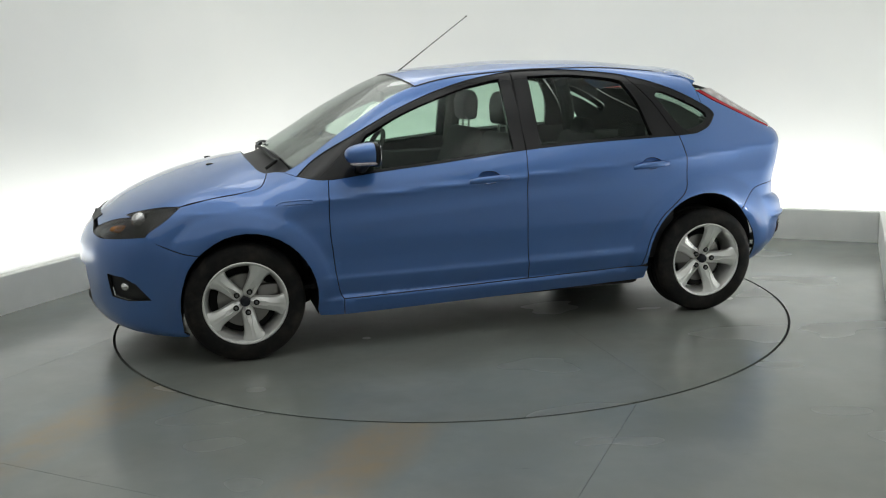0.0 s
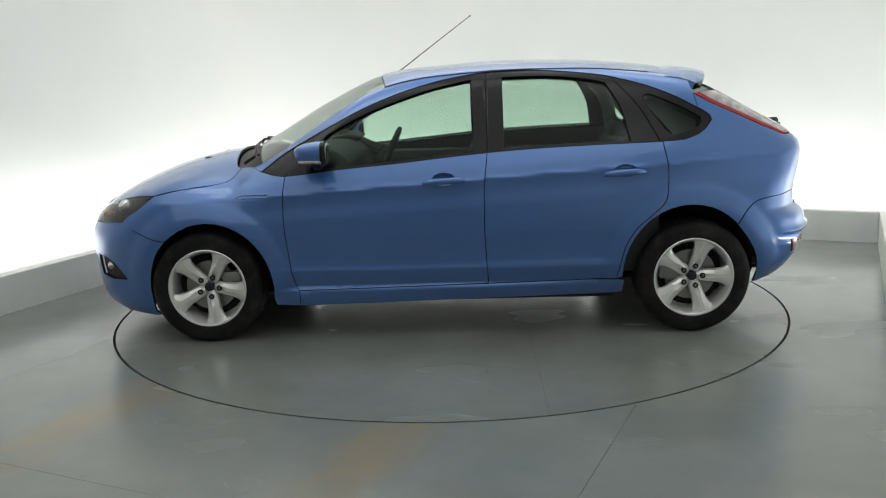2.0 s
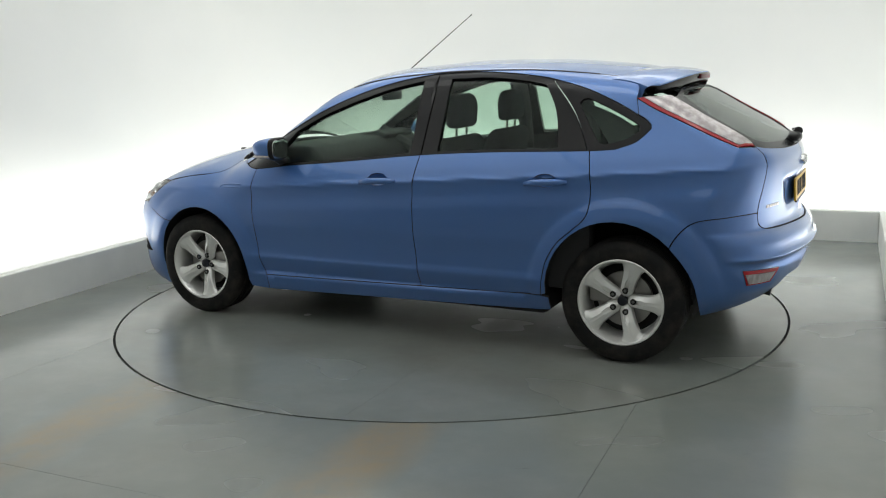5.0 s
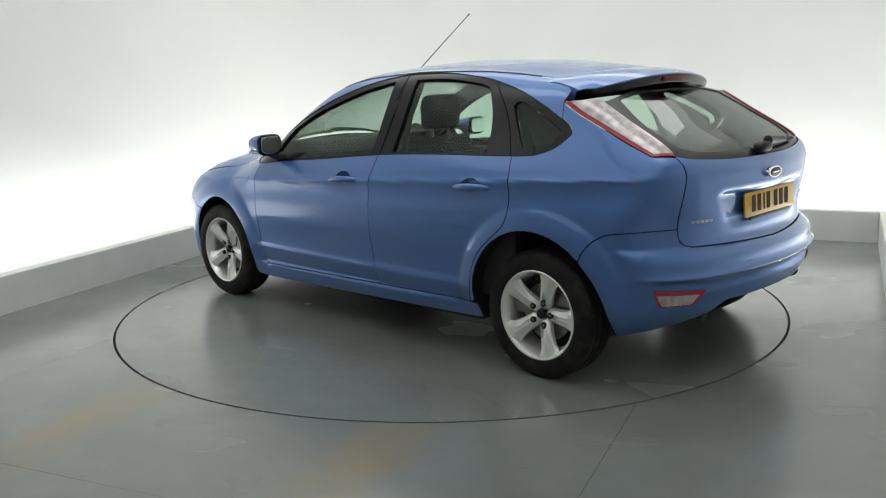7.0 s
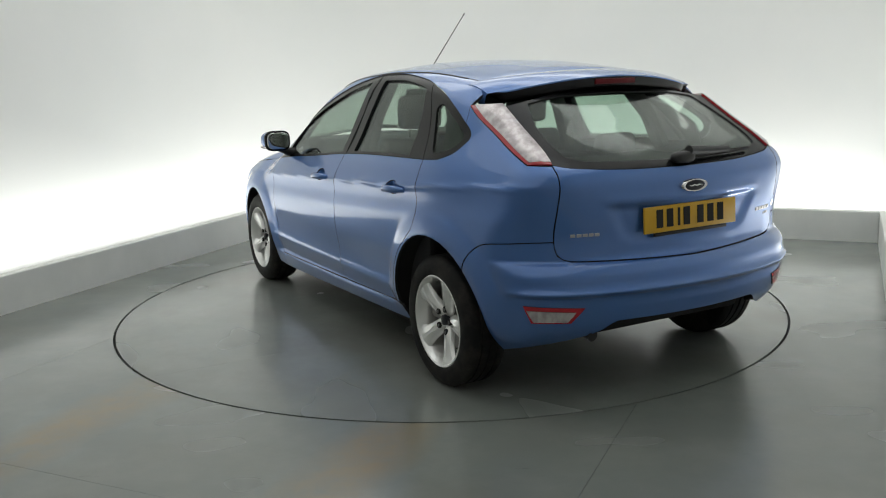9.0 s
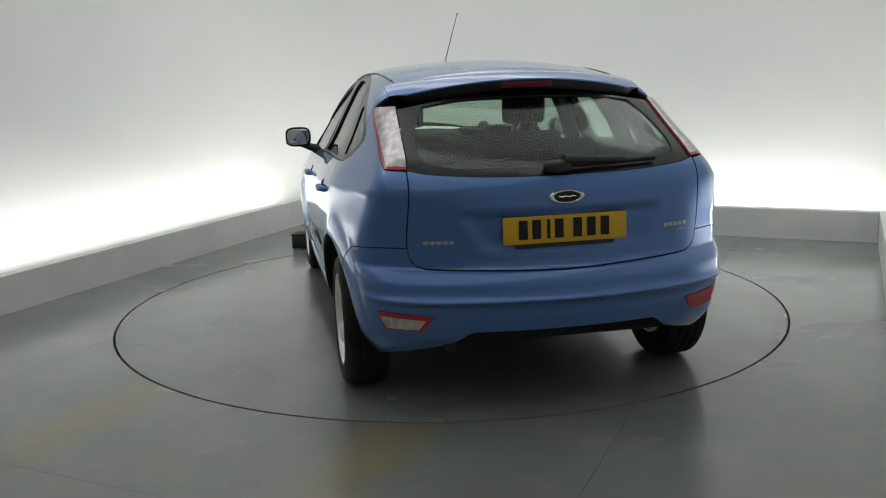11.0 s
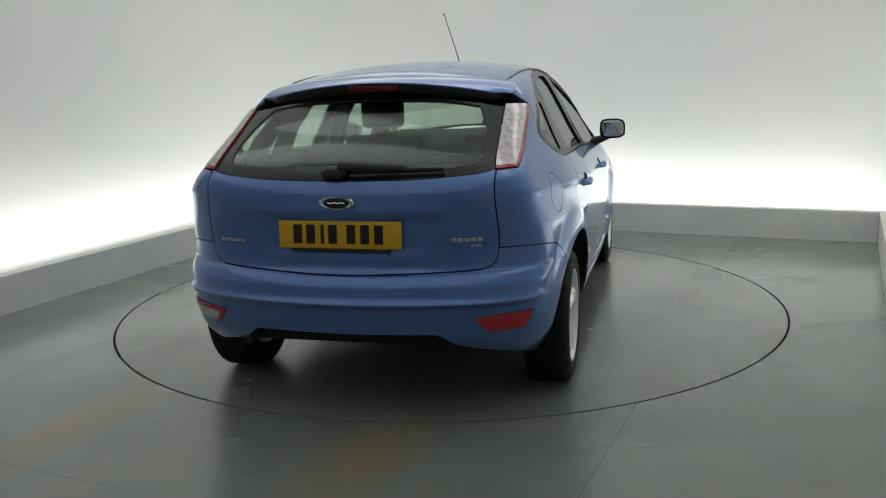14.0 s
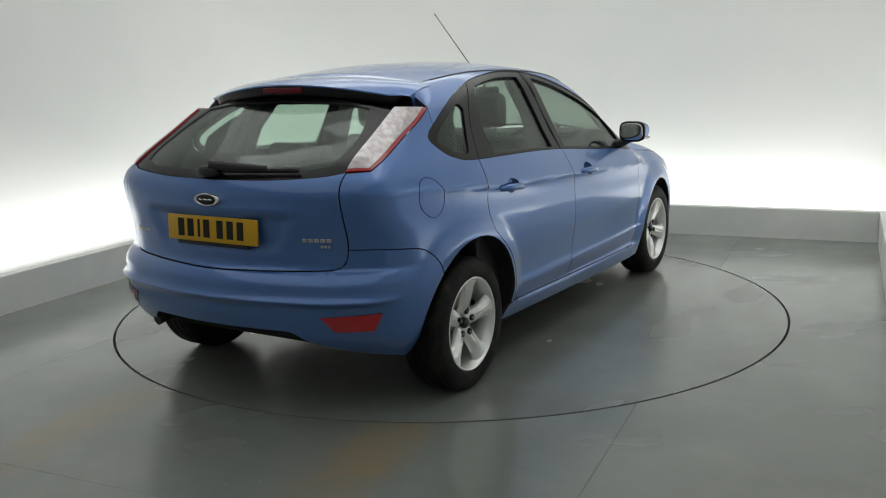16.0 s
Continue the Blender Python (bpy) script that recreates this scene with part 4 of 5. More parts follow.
# ---- wheels, arches and underside ----


def spoke_mesh():
    """One spoke: two planed flanks that meet in a ridge, splayed into the rim, with a slot towards the nut."""
    secs = [(0.026, 0.019, 0.050, 0.024, 0.0), (0.044, 0.028, 0.058, 0.032, 0.0), (0.060, 0.0305, 0.064, 0.034, 0.010), (0.078, 0.0315, 0.0695, 0.034, 0.011), (0.098, 0.0325, 0.0745, 0.032, 0.007),
            (0.116, 0.0340, 0.0780, 0.030, 0.0), (0.140, 0.0370, 0.0815, 0.028, 0.0), (0.164, 0.0425, 0.0850, 0.024, 0.0), (0.184, 0.0530, 0.0885, 0.020, 0.0), (0.198, 0.0660, 0.0915, 0.016, 0.0), (0.208, 0.0780, 0.0930, 0.014, 0.0)]
    verts, faces = [], []
    for r, w, y, d, slot in secs:
        mid = 0.0090 / w if slot else 0.12
        for a, b in ((-1.12, -d), (-1.0, -0.013), (-0.90, -0.0085), (-mid - 0.08, 0.001), (-mid, -slot), (0.0, -slot), (mid, -slot), (mid + 0.08, 0.001), (0.90, -0.0085), (1.0, -0.013), (1.12, -d)):
            verts.append((r, y + b, a * w))
    n = 11
    for i in range(len(secs) - 1):
        for k in range(n):
            j = (k + 1) % n
            faces.append((i * n + k, i * n + n + k, i * n + n + j, i * n + j))
    faces += [tuple(range(n)), tuple(range((len(secs) - 1) * n, len(secs) * n))[::-1]]
    me = mesh_of("spoke", verts, faces, [ALLOY])
    bm = bmesh.new()
    bm.from_mesh(me)
    bmesh.ops.recalc_face_normals(bm, faces=bm.faces)
    bm.to_mesh(me)
    bm.free()
    me.set_sharp_from_angle(angle=radians(28))
    return me


def build_wheels():
    bm = bmesh.new()
    lathe(bm, [(0.02, 0.030), (0.062, 0.032), (0.066, 0.012), (0.138, 0.012), (0.138, -0.010), (0.02, -0.010)], 40, True)
    hub = part("wheel", bm, STEEL, None).data
    bm = bmesh.new()
    lathe(bm, [(0.204, 0.086), (0.213, 0.097), (0.226, 0.103), (0.240, 0.1035), (0.262, 0.1045), (0.280, 0.100), (0.296, 0.088), (0.304, 0.078), (0.306, 0.066), (0.306, 0.047),
               (0.300, 0.045), (0.300, 0.038), (0.306, 0.036), (0.306, 0.006), (0.300, 0.004), (0.300, -0.004), (0.306, -0.006), (0.306, -0.036), (0.300, -0.038), (0.300, -0.045), (0.306, -0.047),
               (0.306, -0.066), (0.296, -0.088), (0.262, -0.104), (0.222, -0.103), (0.198, -0.086)], 72, True)
    tyre = part("tyre", bm, RUBBER, None).data
    bm = bmesh.new()
    lathe(bm, [(0.2045, 0.082), (0.2135, 0.093), (0.2155, 0.098), (0.2115, 0.1005), (0.205, 0.098), (0.199, 0.088), (0.188, 0.060), (0.182, 0.020), (0.182, -0.085), (0.192, -0.088), (0.192, 0.0)], 72, True)
    rim = part("rim", bm, ALLOY, None).data
    bm = bmesh.new()
    lathe(bm, [(0.0005, -0.030), (0.178, -0.030), (0.178, -0.045), (0.0005, -0.045)], 40, False)
    back = part("back_plate", bm, UNDER, None).data
    bm = bmesh.new()
    lathe(bm, [(0.0005, 0.068), (0.016, 0.0675), (0.023, 0.064), (0.0255, 0.055), (0.0255, 0.040), (0.0005, 0.040)], 24)
    cap = part("centre_cap", bm, CAP, None).data
    bm = bmesh.new()
    lathe(bm, [(0.0005, 0.058), (0.006, 0.058), (0.0105, 0.054), (0.0105, 0.030), (0.0005, 0.030)], 6)
    nut = part("wheel_nut", bm, NUT, None).data
    # solid black disc that paints the shade of the hole round each nut
    bm = bmesh.new()
    lathe(bm, [(0.0005, 0.056), (0.0135, 0.056), (0.0150, 0.0545), (0.0150, 0.030), (0.0005, 0.030)], 18)
    hole_shade = part("nut_hole_shade", bm, SEAL, None).data
    bm = bmesh.new()
    block(bm, (-0.055, -0.02, -0.05), (0.055, 0.03, 0.05), 0.015)
    caliper = part("brake_caliper", bm, STEEL, None).data
    for ob in [o for o in scene.collection.objects if o.data in (hub, tyre, rim, back, cap, nut, hole_shade, caliper)]:
        bpy.data.objects.remove(ob)
    spoke = spoke_mesh()
    for wx in (WHEEL_X, -WHEEL_X):
        for s in (1, -1):
            m = pose(wx, WHEEL_Y * s, 0.306, 0, 0, 0 if s > 0 else 180)
            wheel = put("wheel", hub, car, "silver five-spoke alloy wheel with black tyre", m)
            put("tyre", tyre, wheel, "black road tyre with tread grooves")
            put("rim", rim, wheel, "silver rim")
            put("back_plate", back, wheel)
            put("centre_cap", cap, wheel, "dark blue centre cap")
            a = -0.12 if wx > 0 else 0.12
            put("brake_caliper", caliper, wheel, "", pose(a, 0.01, 0.03))
            start = {(1, 1): 172, (-1, 1): 180, (1, -1): 20, (-1, -1): 48}[(1 if wx > 0 else -1, s)]
            for k in range(5):
                put("spoke", spoke, wheel, "", pose(0, 0, 0, 0, start + 72 * k, 0))
                q = radians(start + 72 * k)
                at = (0.056 * math.cos(q + 0.02), 0.0115, -0.056 * math.sin(q + 0.02))
                put("wheel_nut", nut, wheel, "", pose(*at))
                put("nut_hole_shade", hole_shade, wheel, "", pose(*at))


CAP = material("wheel_cap_blue", (0.010, 0.012, 0.019), 0.35, 0.2)
NUT = material("dull_nut_steel", (0.20, 0.20, 0.20), 0.4, 0.9)
build_wheels()


def build_underside():
    for wx, wz, rx, rz in ((1.293, 0.305, 0.352, 0.372), (-1.290, 0.330, 0.362, 0.385)):
        for s in (1, -1):
            bm = bmesh.new()
            outer, inner = [], []
            for a in np.linspace(-15, 195, 29):
                c, d = math.cos(radians(a)), math.sin(radians(a))
                x, z = wx + rx * c, wz + rz * d
                y = float(side_pts(np.array([(x, max(z, 0.24))]), s)[0][1]) - 0.012 * s
                outer.append(bm.verts.new((x, y, z)))
                inner.append(bm.verts.new((x, 0.50 * s, z)))
            for k in range(28):
                bm.faces.new((outer[k], outer[k + 1], inner[k + 1], inner[k]))
            bm.faces.new(inner)
            bmesh.ops.recalc_face_normals(bm, faces=bm.faces)
            part("wheel_arch_liner", bm, UNDER, car, "black wheel arch liner")
    for name, lo, hi in (("floor_pan", (-0.92, -0.80, 0.190), (0.93, 0.80, 0.31)), ("engine_tray", (0.94, -0.49, 0.18), (1.84, 0.49, 0.40)), ("boot_floor", (-1.86, -0.49, 0.29), (-0.93, 0.49, 0.40)),
                         ("front_axle", (1.27, -0.68, 0.24), (1.37, 0.68, 0.33)), ("rear_axle", (-1.37, -0.68, 0.20), (-1.27, 0.68, 0.29))):
        bm = bmesh.new()
        block(bm, lo, hi, 0.03)
        part(name, bm, UNDER, car, "black underside")
    bm = bmesh.new()
    tube(bm, [(-1.3, 0.40, 0.29), (-1.85, 0.46, 0.335), (-1.93, 0.47, 0.335), (-1.965, 0.47, 0.328)], 0.024, 14)
    part("exhaust_pipe", bm, TRIM, car, "short dark exhaust pipe")


build_underside()

# ---- cabin ----


def profile_block(bm, pts, y0, y1, bevel=0.02):
    """A side outline (x, z) drawn out from y0 to y1, its edges rounded."""
    a = [bm.verts.new((x, y0, z)) for x, z in pts]
    b = [bm.verts.new((x, y1, z)) for x, z in pts]
    fs = [bm.faces.new(a), bm.faces.new(b[::-1])]
    for i in range(len(pts)):
        j = (i + 1) % len(pts)
        fs.append(bm.faces.new((a[j], a[i], b[i], b[j])))
    bmesh.ops.recalc_face_normals(bm, faces=fs)
    es = list({e for f in fs for e in f.edges})
    bmesh.ops.bevel(bm, geom=es, offset=bevel, segments=3, affect="EDGES", profile=0.5, clamp_overlap=True)


def build_cabin():
    bm = bmesh.new()
    block(bm, (-1.75, -0.70, 0.315), (1.05, 0.70, 0.335))
    block(bm, (-1.72, -0.60, 0.335), (-1.02, 0.60, 0.40), 0.02)
    block(bm, (-0.25, -0.13, 0.335), (0.60, 0.13, 0.56), 0.04)
    block(bm, (-0.22, -0.11, 0.55), (0.02, 0.11, 0.68), 0.03)
    part("cabin_floor", bm, CABIN_GAP, car, "dark carpet and centre console")
    bm = bmesh.new()
    profile_block(bm, [(1.00, 0.40), (1.00, 0.965), (0.90, 1.028), (0.62, 1.022), (0.53, 0.95), (0.55, 0.70), (0.70, 0.45)], -0.63, 0.63, 0.03)
    profile_block(bm, [(0.80, 0.99), (0.60, 0.99), (0.56, 1.030), (0.64, 1.055), (0.78, 1.03)], -0.55, -0.18, 0.02)
    part("dashboard", bm, CABIN_GAP, car, "dark soft dashboard")
    # steering wheel
    bm = bmesh.new()
    tilt = Matrix.Translation((0.40, -0.365, 0.900)) @ Matrix.Rotation(radians(-25), 4, "Y")
    ring = [tilt @ Vector((0, 0.182 * math.cos(a), 0.182 * math.sin(a))) for a in np.linspace(0, 2 * math.pi, 37)]
    tube(bm, ring, 0.016, 10)
    for a in (0, 180, 270):
        tube(bm, [tilt @ Vector((0.03, 0.04 * math.cos(radians(a)), 0.04 * math.sin(radians(a)))), tilt @ Vector((0, 0.178 * math.cos(radians(a)), 0.178 * math.sin(radians(a))))], 0.02, 8)
    block(bm, (0.0, -0.07, -0.06), (0.06, 0.07, 0.06), 0.02, tilt)
    tube(bm, [tilt @ Vector((0.05, 0, 0)), tilt @ Vector((0.35, 0, 0.0))], 0.04, 10)
    part("steering_wheel", bm, CABIN_GAP, car, "black three-spoke steering wheel")
    # front seats
    for s in (1, -1):
        y = 0.365 * s
        bm = bmesh.new()
        profile_block(bm, [(0.38, 0.36), (0.40, 0.50), (0.34, 0.545), (-0.05, 0.50), (-0.16, 0.52), (-0.18, 0.38)], y - 0.25, y + 0.25, 0.05)
        seat = part("front_seat", bm, CLOTH, car, "dark cloth front seat")
        bm = bmesh.new()
        profile_block(bm, [(-0.06, 0.50), (-0.02, 0.62), (-0.12, 0.88), (-0.195, 1.060), (-0.265, 1.075), (-0.300, 1.02), (-0.245, 0.80), (-0.20, 0.50)], y - 0.235, y + 0.235, 0.055)
        part("backrest", bm, CLOTH, seat)
        bm = bmesh.new()
        profile_block(bm, [(-0.205, 1.115), (-0.200, 1.24), (-0.225, 1.305), (-0.285, 1.305), (-0.310, 1.24), (-0.295, 1.115)], y - 0.125, y + 0.125, 0.035)
        part("headrest", bm, CLOTH, seat)
        for k in (-0.065, 0.065):
            bm = bmesh.new()
            tube(bm, [(-0.245, y + k, 1.03), (-0.252, y + k, 1.14)], 0.007, 8)
            part("headrest_post", bm, STEEL, seat)
    bm = bmesh.new()
    profile_block(bm, [(-0.55, 0.36), (-0.52, 0.52), (-0.58, 0.56), (-0.95, 0.52), (-1.05, 0.40)], -0.62, 0.62, 0.05)
    bench = part("rear_seat", bm, CLOTH, car, "dark cloth rear bench")
    bm = bmesh.new()
    profile_block(bm, [(-0.90, 0.50), (-0.88, 0.62), (-1.03, 0.985), (-1.09, 1.000), (-1.15, 0.96), (-1.06, 0.50)], -0.62, 0.62, 0.05)
    part("backrest", bm, CLOTH, bench)
    for y in (-0.36, 0.36):
        bm = bmesh.new()
        profile_block(bm, [(-1.035, 0.985), (-1.06, 1.085), (-1.12, 1.090), (-1.15, 0.985)], y - 0.12, y + 0.12, 0.03)
        part("headrest", bm, CLOTH, bench)
    bm = bmesh.new()
    block(bm, (-1.80, -0.56, 0.965), (-1.13, 0.56, 0.985), 0.006)
    part("parcel_shelf", bm, CABIN_GAP, car, "dark parcel shelf")
    bm = bmesh.new()
    block(bm, (0.40, -0.115, 1.262), (0.425, 0.115, 1.325), 0.012)
    tube(bm, [(0.425, 0, 1.32), (0.43, 0, 1.365)], 0.012, 8)
    part("rear_view_mirror", bm, CABIN_GAP, car, "black rear view mirror")
    # door trims and pillars inside
    for s in (1, -1):
        bm = bmesh.new()
        block(bm, (-1.15, min(0.70 * s, 0.80 * s), 0.33), (0.90, max(0.70 * s, 0.80 * s), 0.90), 0.03)
        part("door_trim", bm, CABIN_GAP, car, "dark inner door trim")
        bm = bmesh.new()
        tube(bm, [(-0.23, 0.70 * s, 0.95), (-0.235, 0.625 * s, 1.20), (-0.24, 0.530 * s, 1.38)], 0.045, 10)
        part("pillar_trim", bm, PILLAR, car, "grey pillar trim")
        bm = bmesh.new()
        tube(bm, [(-1.12, 0.66 * s, 1.0), (-1.08, 0.60 * s, 1.18), (-1.00, 0.52 * s, 1.33)], 0.045, 10)
        part("pillar_trim", bm, PILLAR, car, "grey pillar trim")


PILLAR = material("grey_pillar_trim", (0.10, 0.10, 0.095), 0.8)
build_cabin()

# ---- outer fittings ----


def dome(bm, at, half, power=3.0, m=None, nu=28, nv=16):
    """A pillow-like solid: a rounded box."""
    vs = []
    sg = lambda v: math.copysign(abs(v) ** (2 / power), v)
    for i in range(nv + 1):
        b = -math.pi / 2 + math.pi * i / nv
        for k in range(nu):
            a = 2 * math.pi * k / nu
            vs.append(bm.verts.new((at[0] + half[0] * sg(math.cos(b)) * sg(math.cos(a)), at[1] + half[1] * sg(math.cos(b)) * sg(math.sin(a)), at[2] + half[2] * sg(math.sin(b)))))
    for i in range(nv):
        for k in range(nu):
            bm.faces.new((vs[i * nu + k], vs[i * nu + (k + 1) % nu], vs[(i + 1) * nu + (k + 1) % nu], vs[(i + 1) * nu + k]))
    bmesh.ops.remove_doubles(bm, verts=vs, dist=1e-5)
    bmesh.ops.recalc_face_normals(bm, faces=bm.faces)


def build_mirrors():
    for s in (1, -1):
        bm = bmesh.new()
        dome(bm, (0.695, 0.920 * s, 1.034), (0.092, 0.082, 0.063), 2.8)
        for v in bm.verts:
            k = (v.co.y * s - 0.920) / 0.082
            v.co.x -= 0.018 * max(k, 0) ** 2
            v.co.z = 1.030 + (v.co.z - 1.030) * (1 - 0.30 * min(max((v.co.x - 0.65) / 0.13, 0), 1))
            if v.co.x < 0.628:
                v.co.x = 0.628
        mir = part("door_mirror", bm, PAINT, car, "blue door mirror with a clear indicator strip")
        bm = bmesh.new()
        dome(bm, (0.633, 0.920 * s, 1.032), (0.018, 0.083, 0.064), 3.4)
        part("mirror_rim", bm, BLACK, mir, "black rim")
        bm = bmesh.new()
        dome(bm, (0.6145, 0.920 * s, 1.032), (0.003, 0.071, 0.051), 3.6)
        part("mirror_glass", bm, MIRROR, mir, "mirror glass")
        bm = bmesh.new()
        tube(bm, [(0.690, 0.77 * s, 0.945), (0.685, 0.83 * s, 0.955), (0.675, 0.90 * s, 0.985)], 0.030, 10, 0.022)
        part("mirror_arm", bm, TRIM, mir, "black mirror arm")
        bm = bmesh.new()
        dome(bm, (0.690, 0.945 * s, 0.992), (0.075, 0.060, 0.011), 3.0)
        part("indicator_strip", bm, CLEAR_LENS, mir, "clear indicator strip")


MIRROR = material("mirror_silver", (0.85, 0.87, 0.87), 0.03, 1.0)
build_mirrors()


def build_spoiler():
    n = 33
    ys = np.linspace(-0.600, 0.600, n)
    bow = 1 - (ys / 0.60) ** 2
    end = np.clip((np.abs(ys) - 0.50) / 0.10, 0, 1)
    end = end * end * (3 - 2 * end)
    front = View("top").skin(np.stack([-1.180 - 0.10 * bow, ys], -1))
    root = View("top").skin(np.stack([-1.320 - 0.085 * bow, ys], -1))
    x1, z1 = -1.530 + 0.40 * ys ** 2, 1.394 - 0.200 * ys ** 2
    x1 = x1 + (-1.372 - x1) * end
    on = lambda x: View("top").skin(np.stack([x, ys], -1))[:, 2] + 0.003
    z1 = z1 + (on(x1) - z1) * end
    blade = {k: (front[:, 0] * (1 - k) + x1 * k, front[:, 2] * (1 - k) + z1 * k + h) for k, h in ((0.25, 0.010), (0.5, 0.012), (0.8, 0.008))}
    blade = {k: (x, np.maximum(z, on(x))) for k, (x, z) in blade.items()}
    verts, faces = [], []
    for i in range(n):
        f, b, y, q = front[i], root[i], ys[i], 1 - 0.8 * end[i]
        ring = [(f[0], y, f[2] - 0.002)] + [(blade[k][0][i], y, blade[k][1][i]) for k in (0.25, 0.5, 0.8)]
        ring += [(x1[i], y, z1[i]), (x1[i] - 0.002, y, z1[i] - 0.006 * q),
                (x1[i] + 0.010, y, z1[i] - 0.046 * q), (x1[i] + 0.06 * q, y, z1[i] - 0.052 * q), (b[0] - 0.02, y, b[2] - 0.075), (b[0] + 0.05, y, b[2] - 0.05)]
        verts += ring
    k = 10
    idx = []
    for i in range(n - 1):
        for a in range(k):
            j = (a + 1) % k
            faces.append((i * k + a, i * k + j, i * k + k + j, i * k + k + a))
            # lip and underside get black, the spoiler's own shadow put into the colour
            idx.append(1 if a in (5, 6, 7) else 0)
    faces += [tuple(range(k))[::-1], tuple(range((n - 1) * k, n * k))]
    idx += [0, 0]
    me = mesh_of("roof_spoiler", verts, faces, [PAINT, BLACK], idx)
    me.set_sharp_from_angle(angle=radians(40))
    sp = put("roof_spoiler", me, car, "blue roof spoiler, its underside coloured black as shade")
    bm = bmesh.new()
    block(bm, (-1.533, -0.115, 1.355), (-1.512, 0.115, 1.380), 0.004)
    part("brake_light", bm, DULL_RED, sp, "red high-level brake light")
    bm = bmesh.new()
    tube(bm, [(0.325, 0, 1.408), (0.300, 0, 1.425), (0.270, 0, 1.448)], 0.014, 10, 0.005)
    ant = part("aerial", bm, TRIM, car, "thin black roof aerial")
    bm = bmesh.new()
    tube(bm, [(0.274, 0, 1.446), (0.10, 0, 1.572), (-0.154, 0, 1.754)], 0.0036, 6, 0.0022)
    tube(bm, [(-0.150, 0, 1.751), (-0.158, 0, 1.757)], 0.0045, 6)
    part("rod", bm, TRIM, ant, "thin flexible rod")


build_spoiler()


def build_roof_strips():
    for s in (1, -1):
        p = View("top").skin(smooth_line([(0.33, 0.563 * s), (0.0, 0.558 * s), (-0.8, 0.553 * s), (-1.12, 0.549 * s)], 0.05))
        bm = bmesh.new()
        tube(bm, [Vector(q) + Vector((0, 0, -0.002)) for q in p], 0.0060, 8)
        part("roof_moulding", bm, TRIM, car, "thin black roof moulding")


build_roof_strips()


def build_tail_fittings():
    rear = View("rear")
    at = lambda y, z: Vector(rear.skin(np.array([(y, z)]))[0])
    # number plate with bars in place of its characters
    c = at(0, 0.80)
    lean = Matrix.Translation((c.x + 0.005, 0, 0.803)) @ Matrix.Rotation(radians(3), 4, "Y")
    bm = bmesh.new()
    block(bm, (-0.004, -0.260, -0.0555), (0.006, 0.260, 0.0555), 0.003, lean)
    plate = part("number_plate", bm, YELLOW, tailgate, "yellow rear number plate with dark bars")
    slots = [-0.178, -0.122, -0.072, -0.028, 0.050, 0.108, 0.166]
    for k, y in enumerate(slots):
        bm = bmesh.new()
        w = 0.007 if k == 2 else 0.0185
        block(bm, (-0.0062, -y - w, -0.036), (-0.0042, -y + w, 0.041), 0.0008, lean, 1)
        part("plate_bar", bm, SEAL, plate, smooth=False)
    bm = bmesh.new()
    block(bm, (-0.003, -0.205, -0.071), (0.008, 0.205, -0.0565), 0.002, lean)
    part("dealer_strip", bm, TRIM, plate, "black strip under the plate")
    # oval badge
    p = at(0, 0.934)
    bm = bmesh.new()
    m = Matrix.Translation((p.x - 0.005, 0, 0.934)) @ Matrix.Rotation(radians(90), 4, "Z")
    lathe(bm, [(0.0005, 0.010), (0.052, 0.010), (0.058, 0.013), (0.068, 0.013), (0.074, 0.008), (0.074, -0.012), (0.0005, -0.012)], 40)
    bmesh.ops.transform(bm, matrix=m @ Matrix.Diagonal((1, 1, 0.38, 1)), verts=bm.verts)
    badge = part("badge", bm, CHROME, tailgate, "chrome oval badge with a dark blue face")
    bm = bmesh.new()
    lathe(bm, [(0.0005, 0.0125), (0.050, 0.0125), (0.058, 0.0105), (0.0005, 0.0105)], 40)
    bmesh.ops.transform(bm, matrix=m @ Matrix.Diagonal((1, 1, 0.36, 1)), verts=bm.verts)
    part("badge_face", bm, CAP, badge, "dark blue oval face")
    bm = bmesh.new()
    wave = [(p.x - 0.0190, y, 0.934 + 0.0015 * math.sin(y * 210)) for y in np.linspace(-0.036, 0.036, 19)]
    tube(bm, wave, 0.0030, 6)
    part("badge_mark", bm, CHROME, badge, smooth=False)
    # small chrome bars of the model names
    for y0, n, z, h in ((0.565, 5, 0.762, 0.013), (-0.450, 5, 0.778, 0.015), (-0.520, 3, 0.752, 0.010)):
        for k in range(n):
            y = y0 - k * (0.025 if h > 0.012 else 0.014)
            q = at(y - 0.008, z)
            bm = bmesh.new()
            w = 0.0105 if h > 0.012 else 0.005
            nn = Vector(slope(np.array([q]))[0])
            mm = Matrix.Translation(q) @ nn.to_track_quat("X", "Z").to_matrix().to_4x4()
            block(bm, (-0.002, -w, -h / 2), (0.003, w, h / 2), 0.001, mm, 1)
            part("letter_bar", bm, LETTER, tailgate, smooth=False)
    # rear wiper
    a, b = at(0.02, 1.035), at(-0.40, 1.075)
    out = Vector(slope(np.array([a]))[0])
    bm = bmesh.new()
    dome(bm, a + out * 0.018, (0.034, 0.058, 0.026), 2.6)
    wiper = part("rear_wiper", bm, TRIM, tailgate, "black rear wiper")
    bm = bmesh.new()
    pts = [a + out * 0.04 + Vector((0, -0.02, 0.01)), at(-0.15, 1.046) + out * 0.026, at(-0.27, 1.046) + out * 0.022]
    tube(bm, pts, 0.022, 10, 0.013)
    part("wiper_arm", bm, TRIM, wiper)
    bm = bmesh.new()
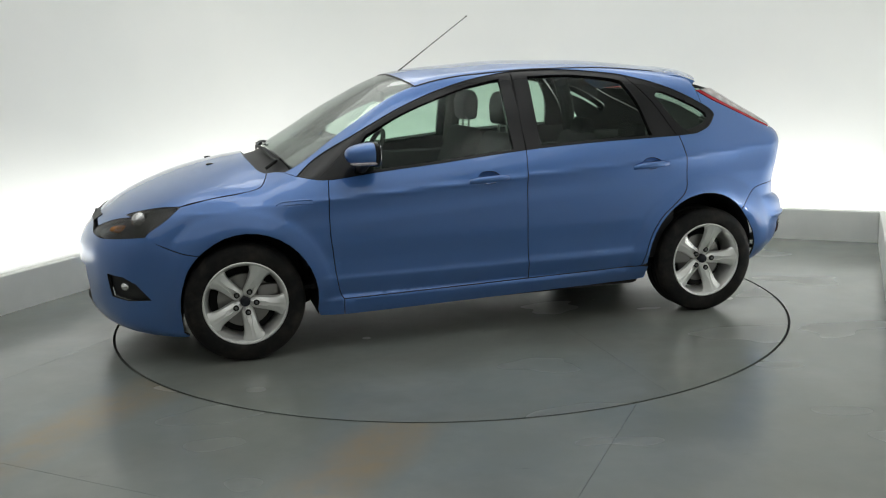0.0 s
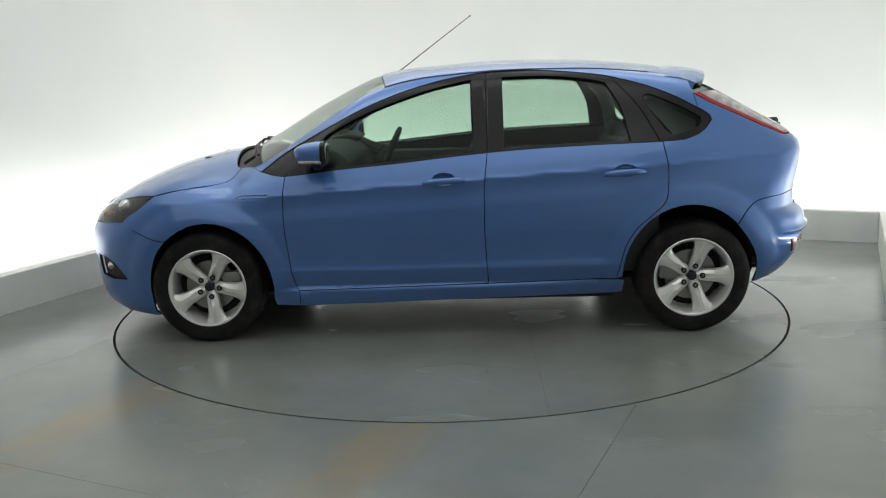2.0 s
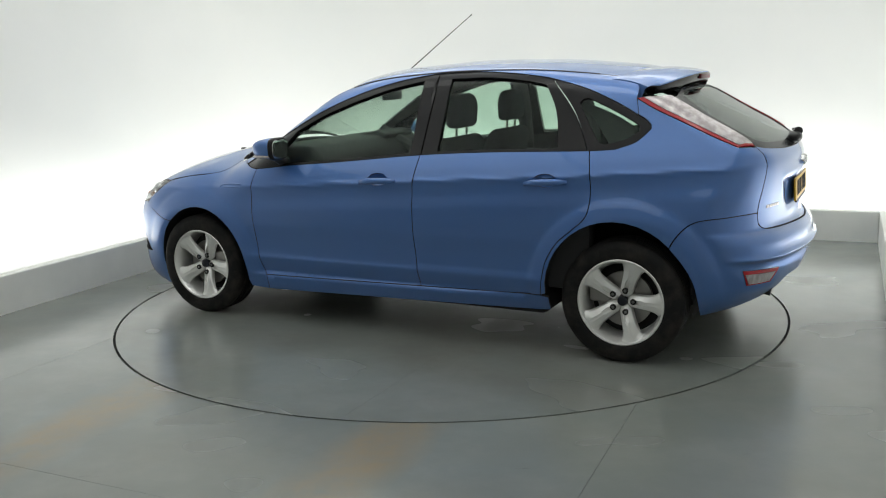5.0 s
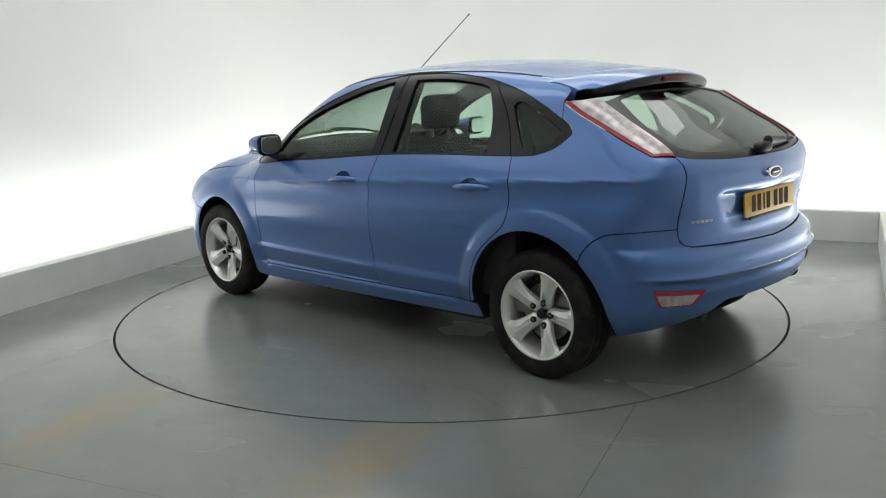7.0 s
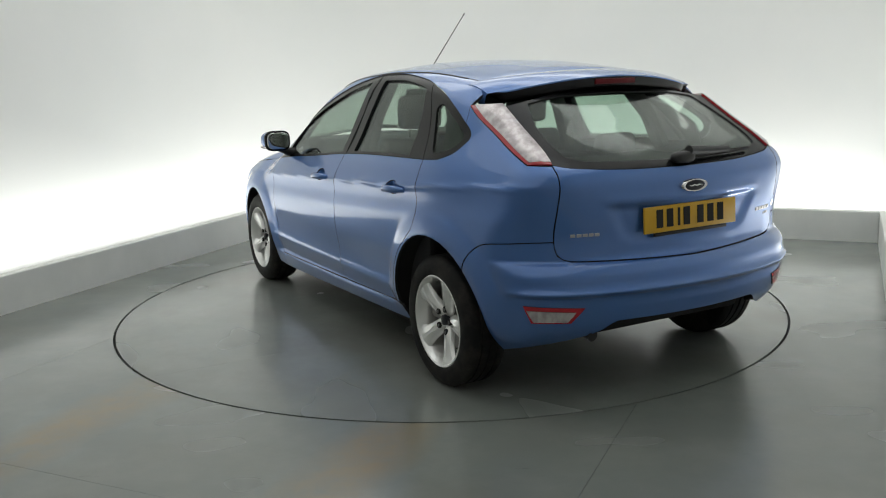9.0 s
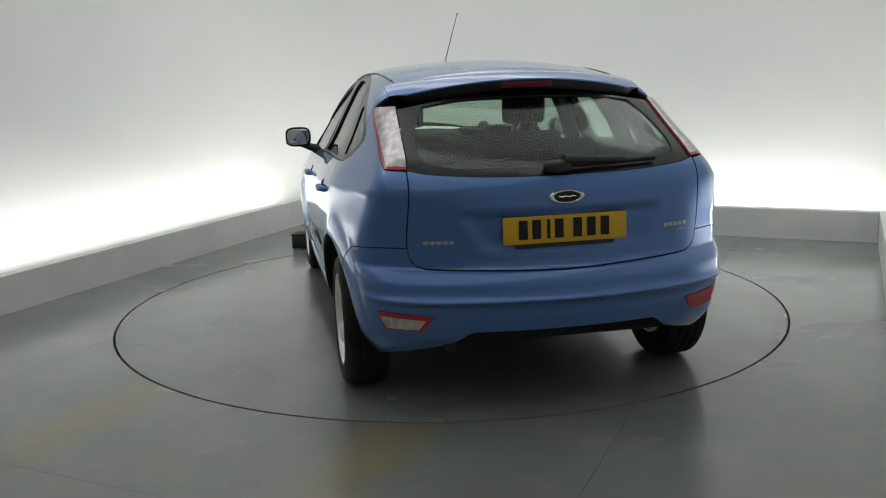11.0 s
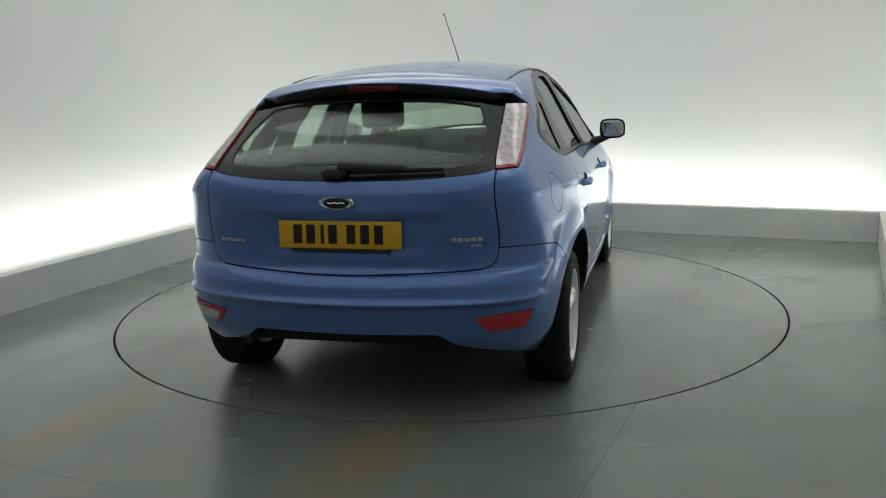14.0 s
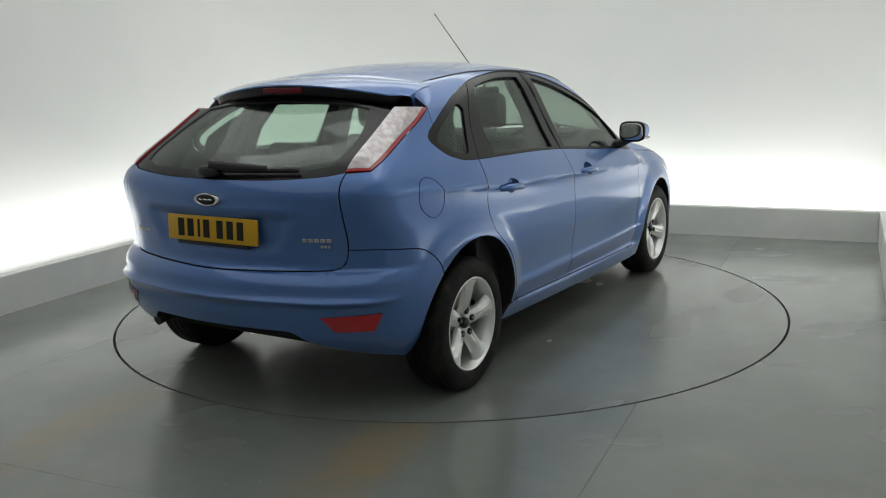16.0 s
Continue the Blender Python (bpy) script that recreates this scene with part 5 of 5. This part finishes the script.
    pts = [at(y, 1.036 + 0.02 * (0.1 - y)) + out * 0.012 for y in np.linspace(0.06, -0.42, 12)]
    tube(bm, pts, 0.009, 6)
    part("wiper_blade", bm, RUBBER, wiper)


build_tail_fittings()


def build_front_fittings():
    vt = View("top")
    for s in (1, -1):
        q = Vector(vt.skin(np.array([(1.43, 0.24 * s)]))[0])
        bm = bmesh.new()
        dome(bm, q, (0.022, 0.014, 0.007), 2.5)
        part("washer_jet", bm, TRIM, car, "small black washer jet")
    for y0, y1 in ((0.52, 0.02), (0.05, -0.50)):
        ys = np.linspace(y0, y1, 10)
        p = vt.skin(np.stack([1.100 - 0.14 * ys ** 2 - 0.05 * (ys - y0) / (y1 - y0) * -1, ys], -1))
        bm = bmesh.new()
        tube(bm, [Vector(q) + Vector((0.006, 0, 0.006)) for q in p], 0.008, 6)
        tube(bm, [Vector(vt.skin(np.array([(1.15, y0)]))[0]) + Vector((0, 0, 0.0)), Vector(p[0]) + Vector((0.030, 0, -0.004)), Vector(p[5]) + Vector((0.014, 0, 0.006))], 0.010, 8, 0.007)
        part("front_wiper", bm, TRIM, car, "black windscreen wiper")
    q = Vector(View("front").skin(np.array([(0.0, 0.715)]))[0])
    bm = bmesh.new()
    dome(bm, q + Vector((0.004, 0, 0)), (0.006, 0.058, 0.014), 2.2)
    part("front_badge", bm, CAP, car, "dark oval badge above the grille")
    for s in (1, -1):
        # two added rods imitate the highlight along the crease in the wing
        p = side_pts(smooth_line([(1.135, 0.794), (1.105, 0.806), (1.04, 0.812), (0.955, 0.814)], 0.012), s)
        bm = bmesh.new()
        tube(bm, [Vector(q) + Vector((0, -0.001 * s, 0)) for q in p], 0.0045, 8, 0.006)
        part("wing_glint", bm, PAINT, car, "slim raised rod standing in for the glint on the wing's crease")
        p = side_pts(smooth_line([(1.10, 0.792), (1.04, 0.796), (0.955, 0.797)], 0.012), s)
        bm = bmesh.new()
        tube(bm, [Vector(q) + Vector((0, -0.0018 * s, 0)) for q in p], 0.0035, 8, 0.0045)
        part("wing_glint", bm, PAINT, car, "slim raised rod standing in for the glint on the wing's crease")


build_front_fittings()


# ---- what turns ----


def motions():
    rows_car, rows_disc = [], []
    for k in range(33):
        t = k * 0.5
        a = HEADING + SPEED * t
        c, s = math.cos(radians(a)), math.sin(radians(a))
        rows_car.append((t, pose(c * OFF[0] - s * OFF[1], s * OFF[0] + c * OFF[1], 0.0, 0, 0, a)))
        rows_disc.append((t, pose(0, 0, 0, 0, 0, a)))
    walk(car, rows_car)
    walk(turntable, rows_disc)


motions()
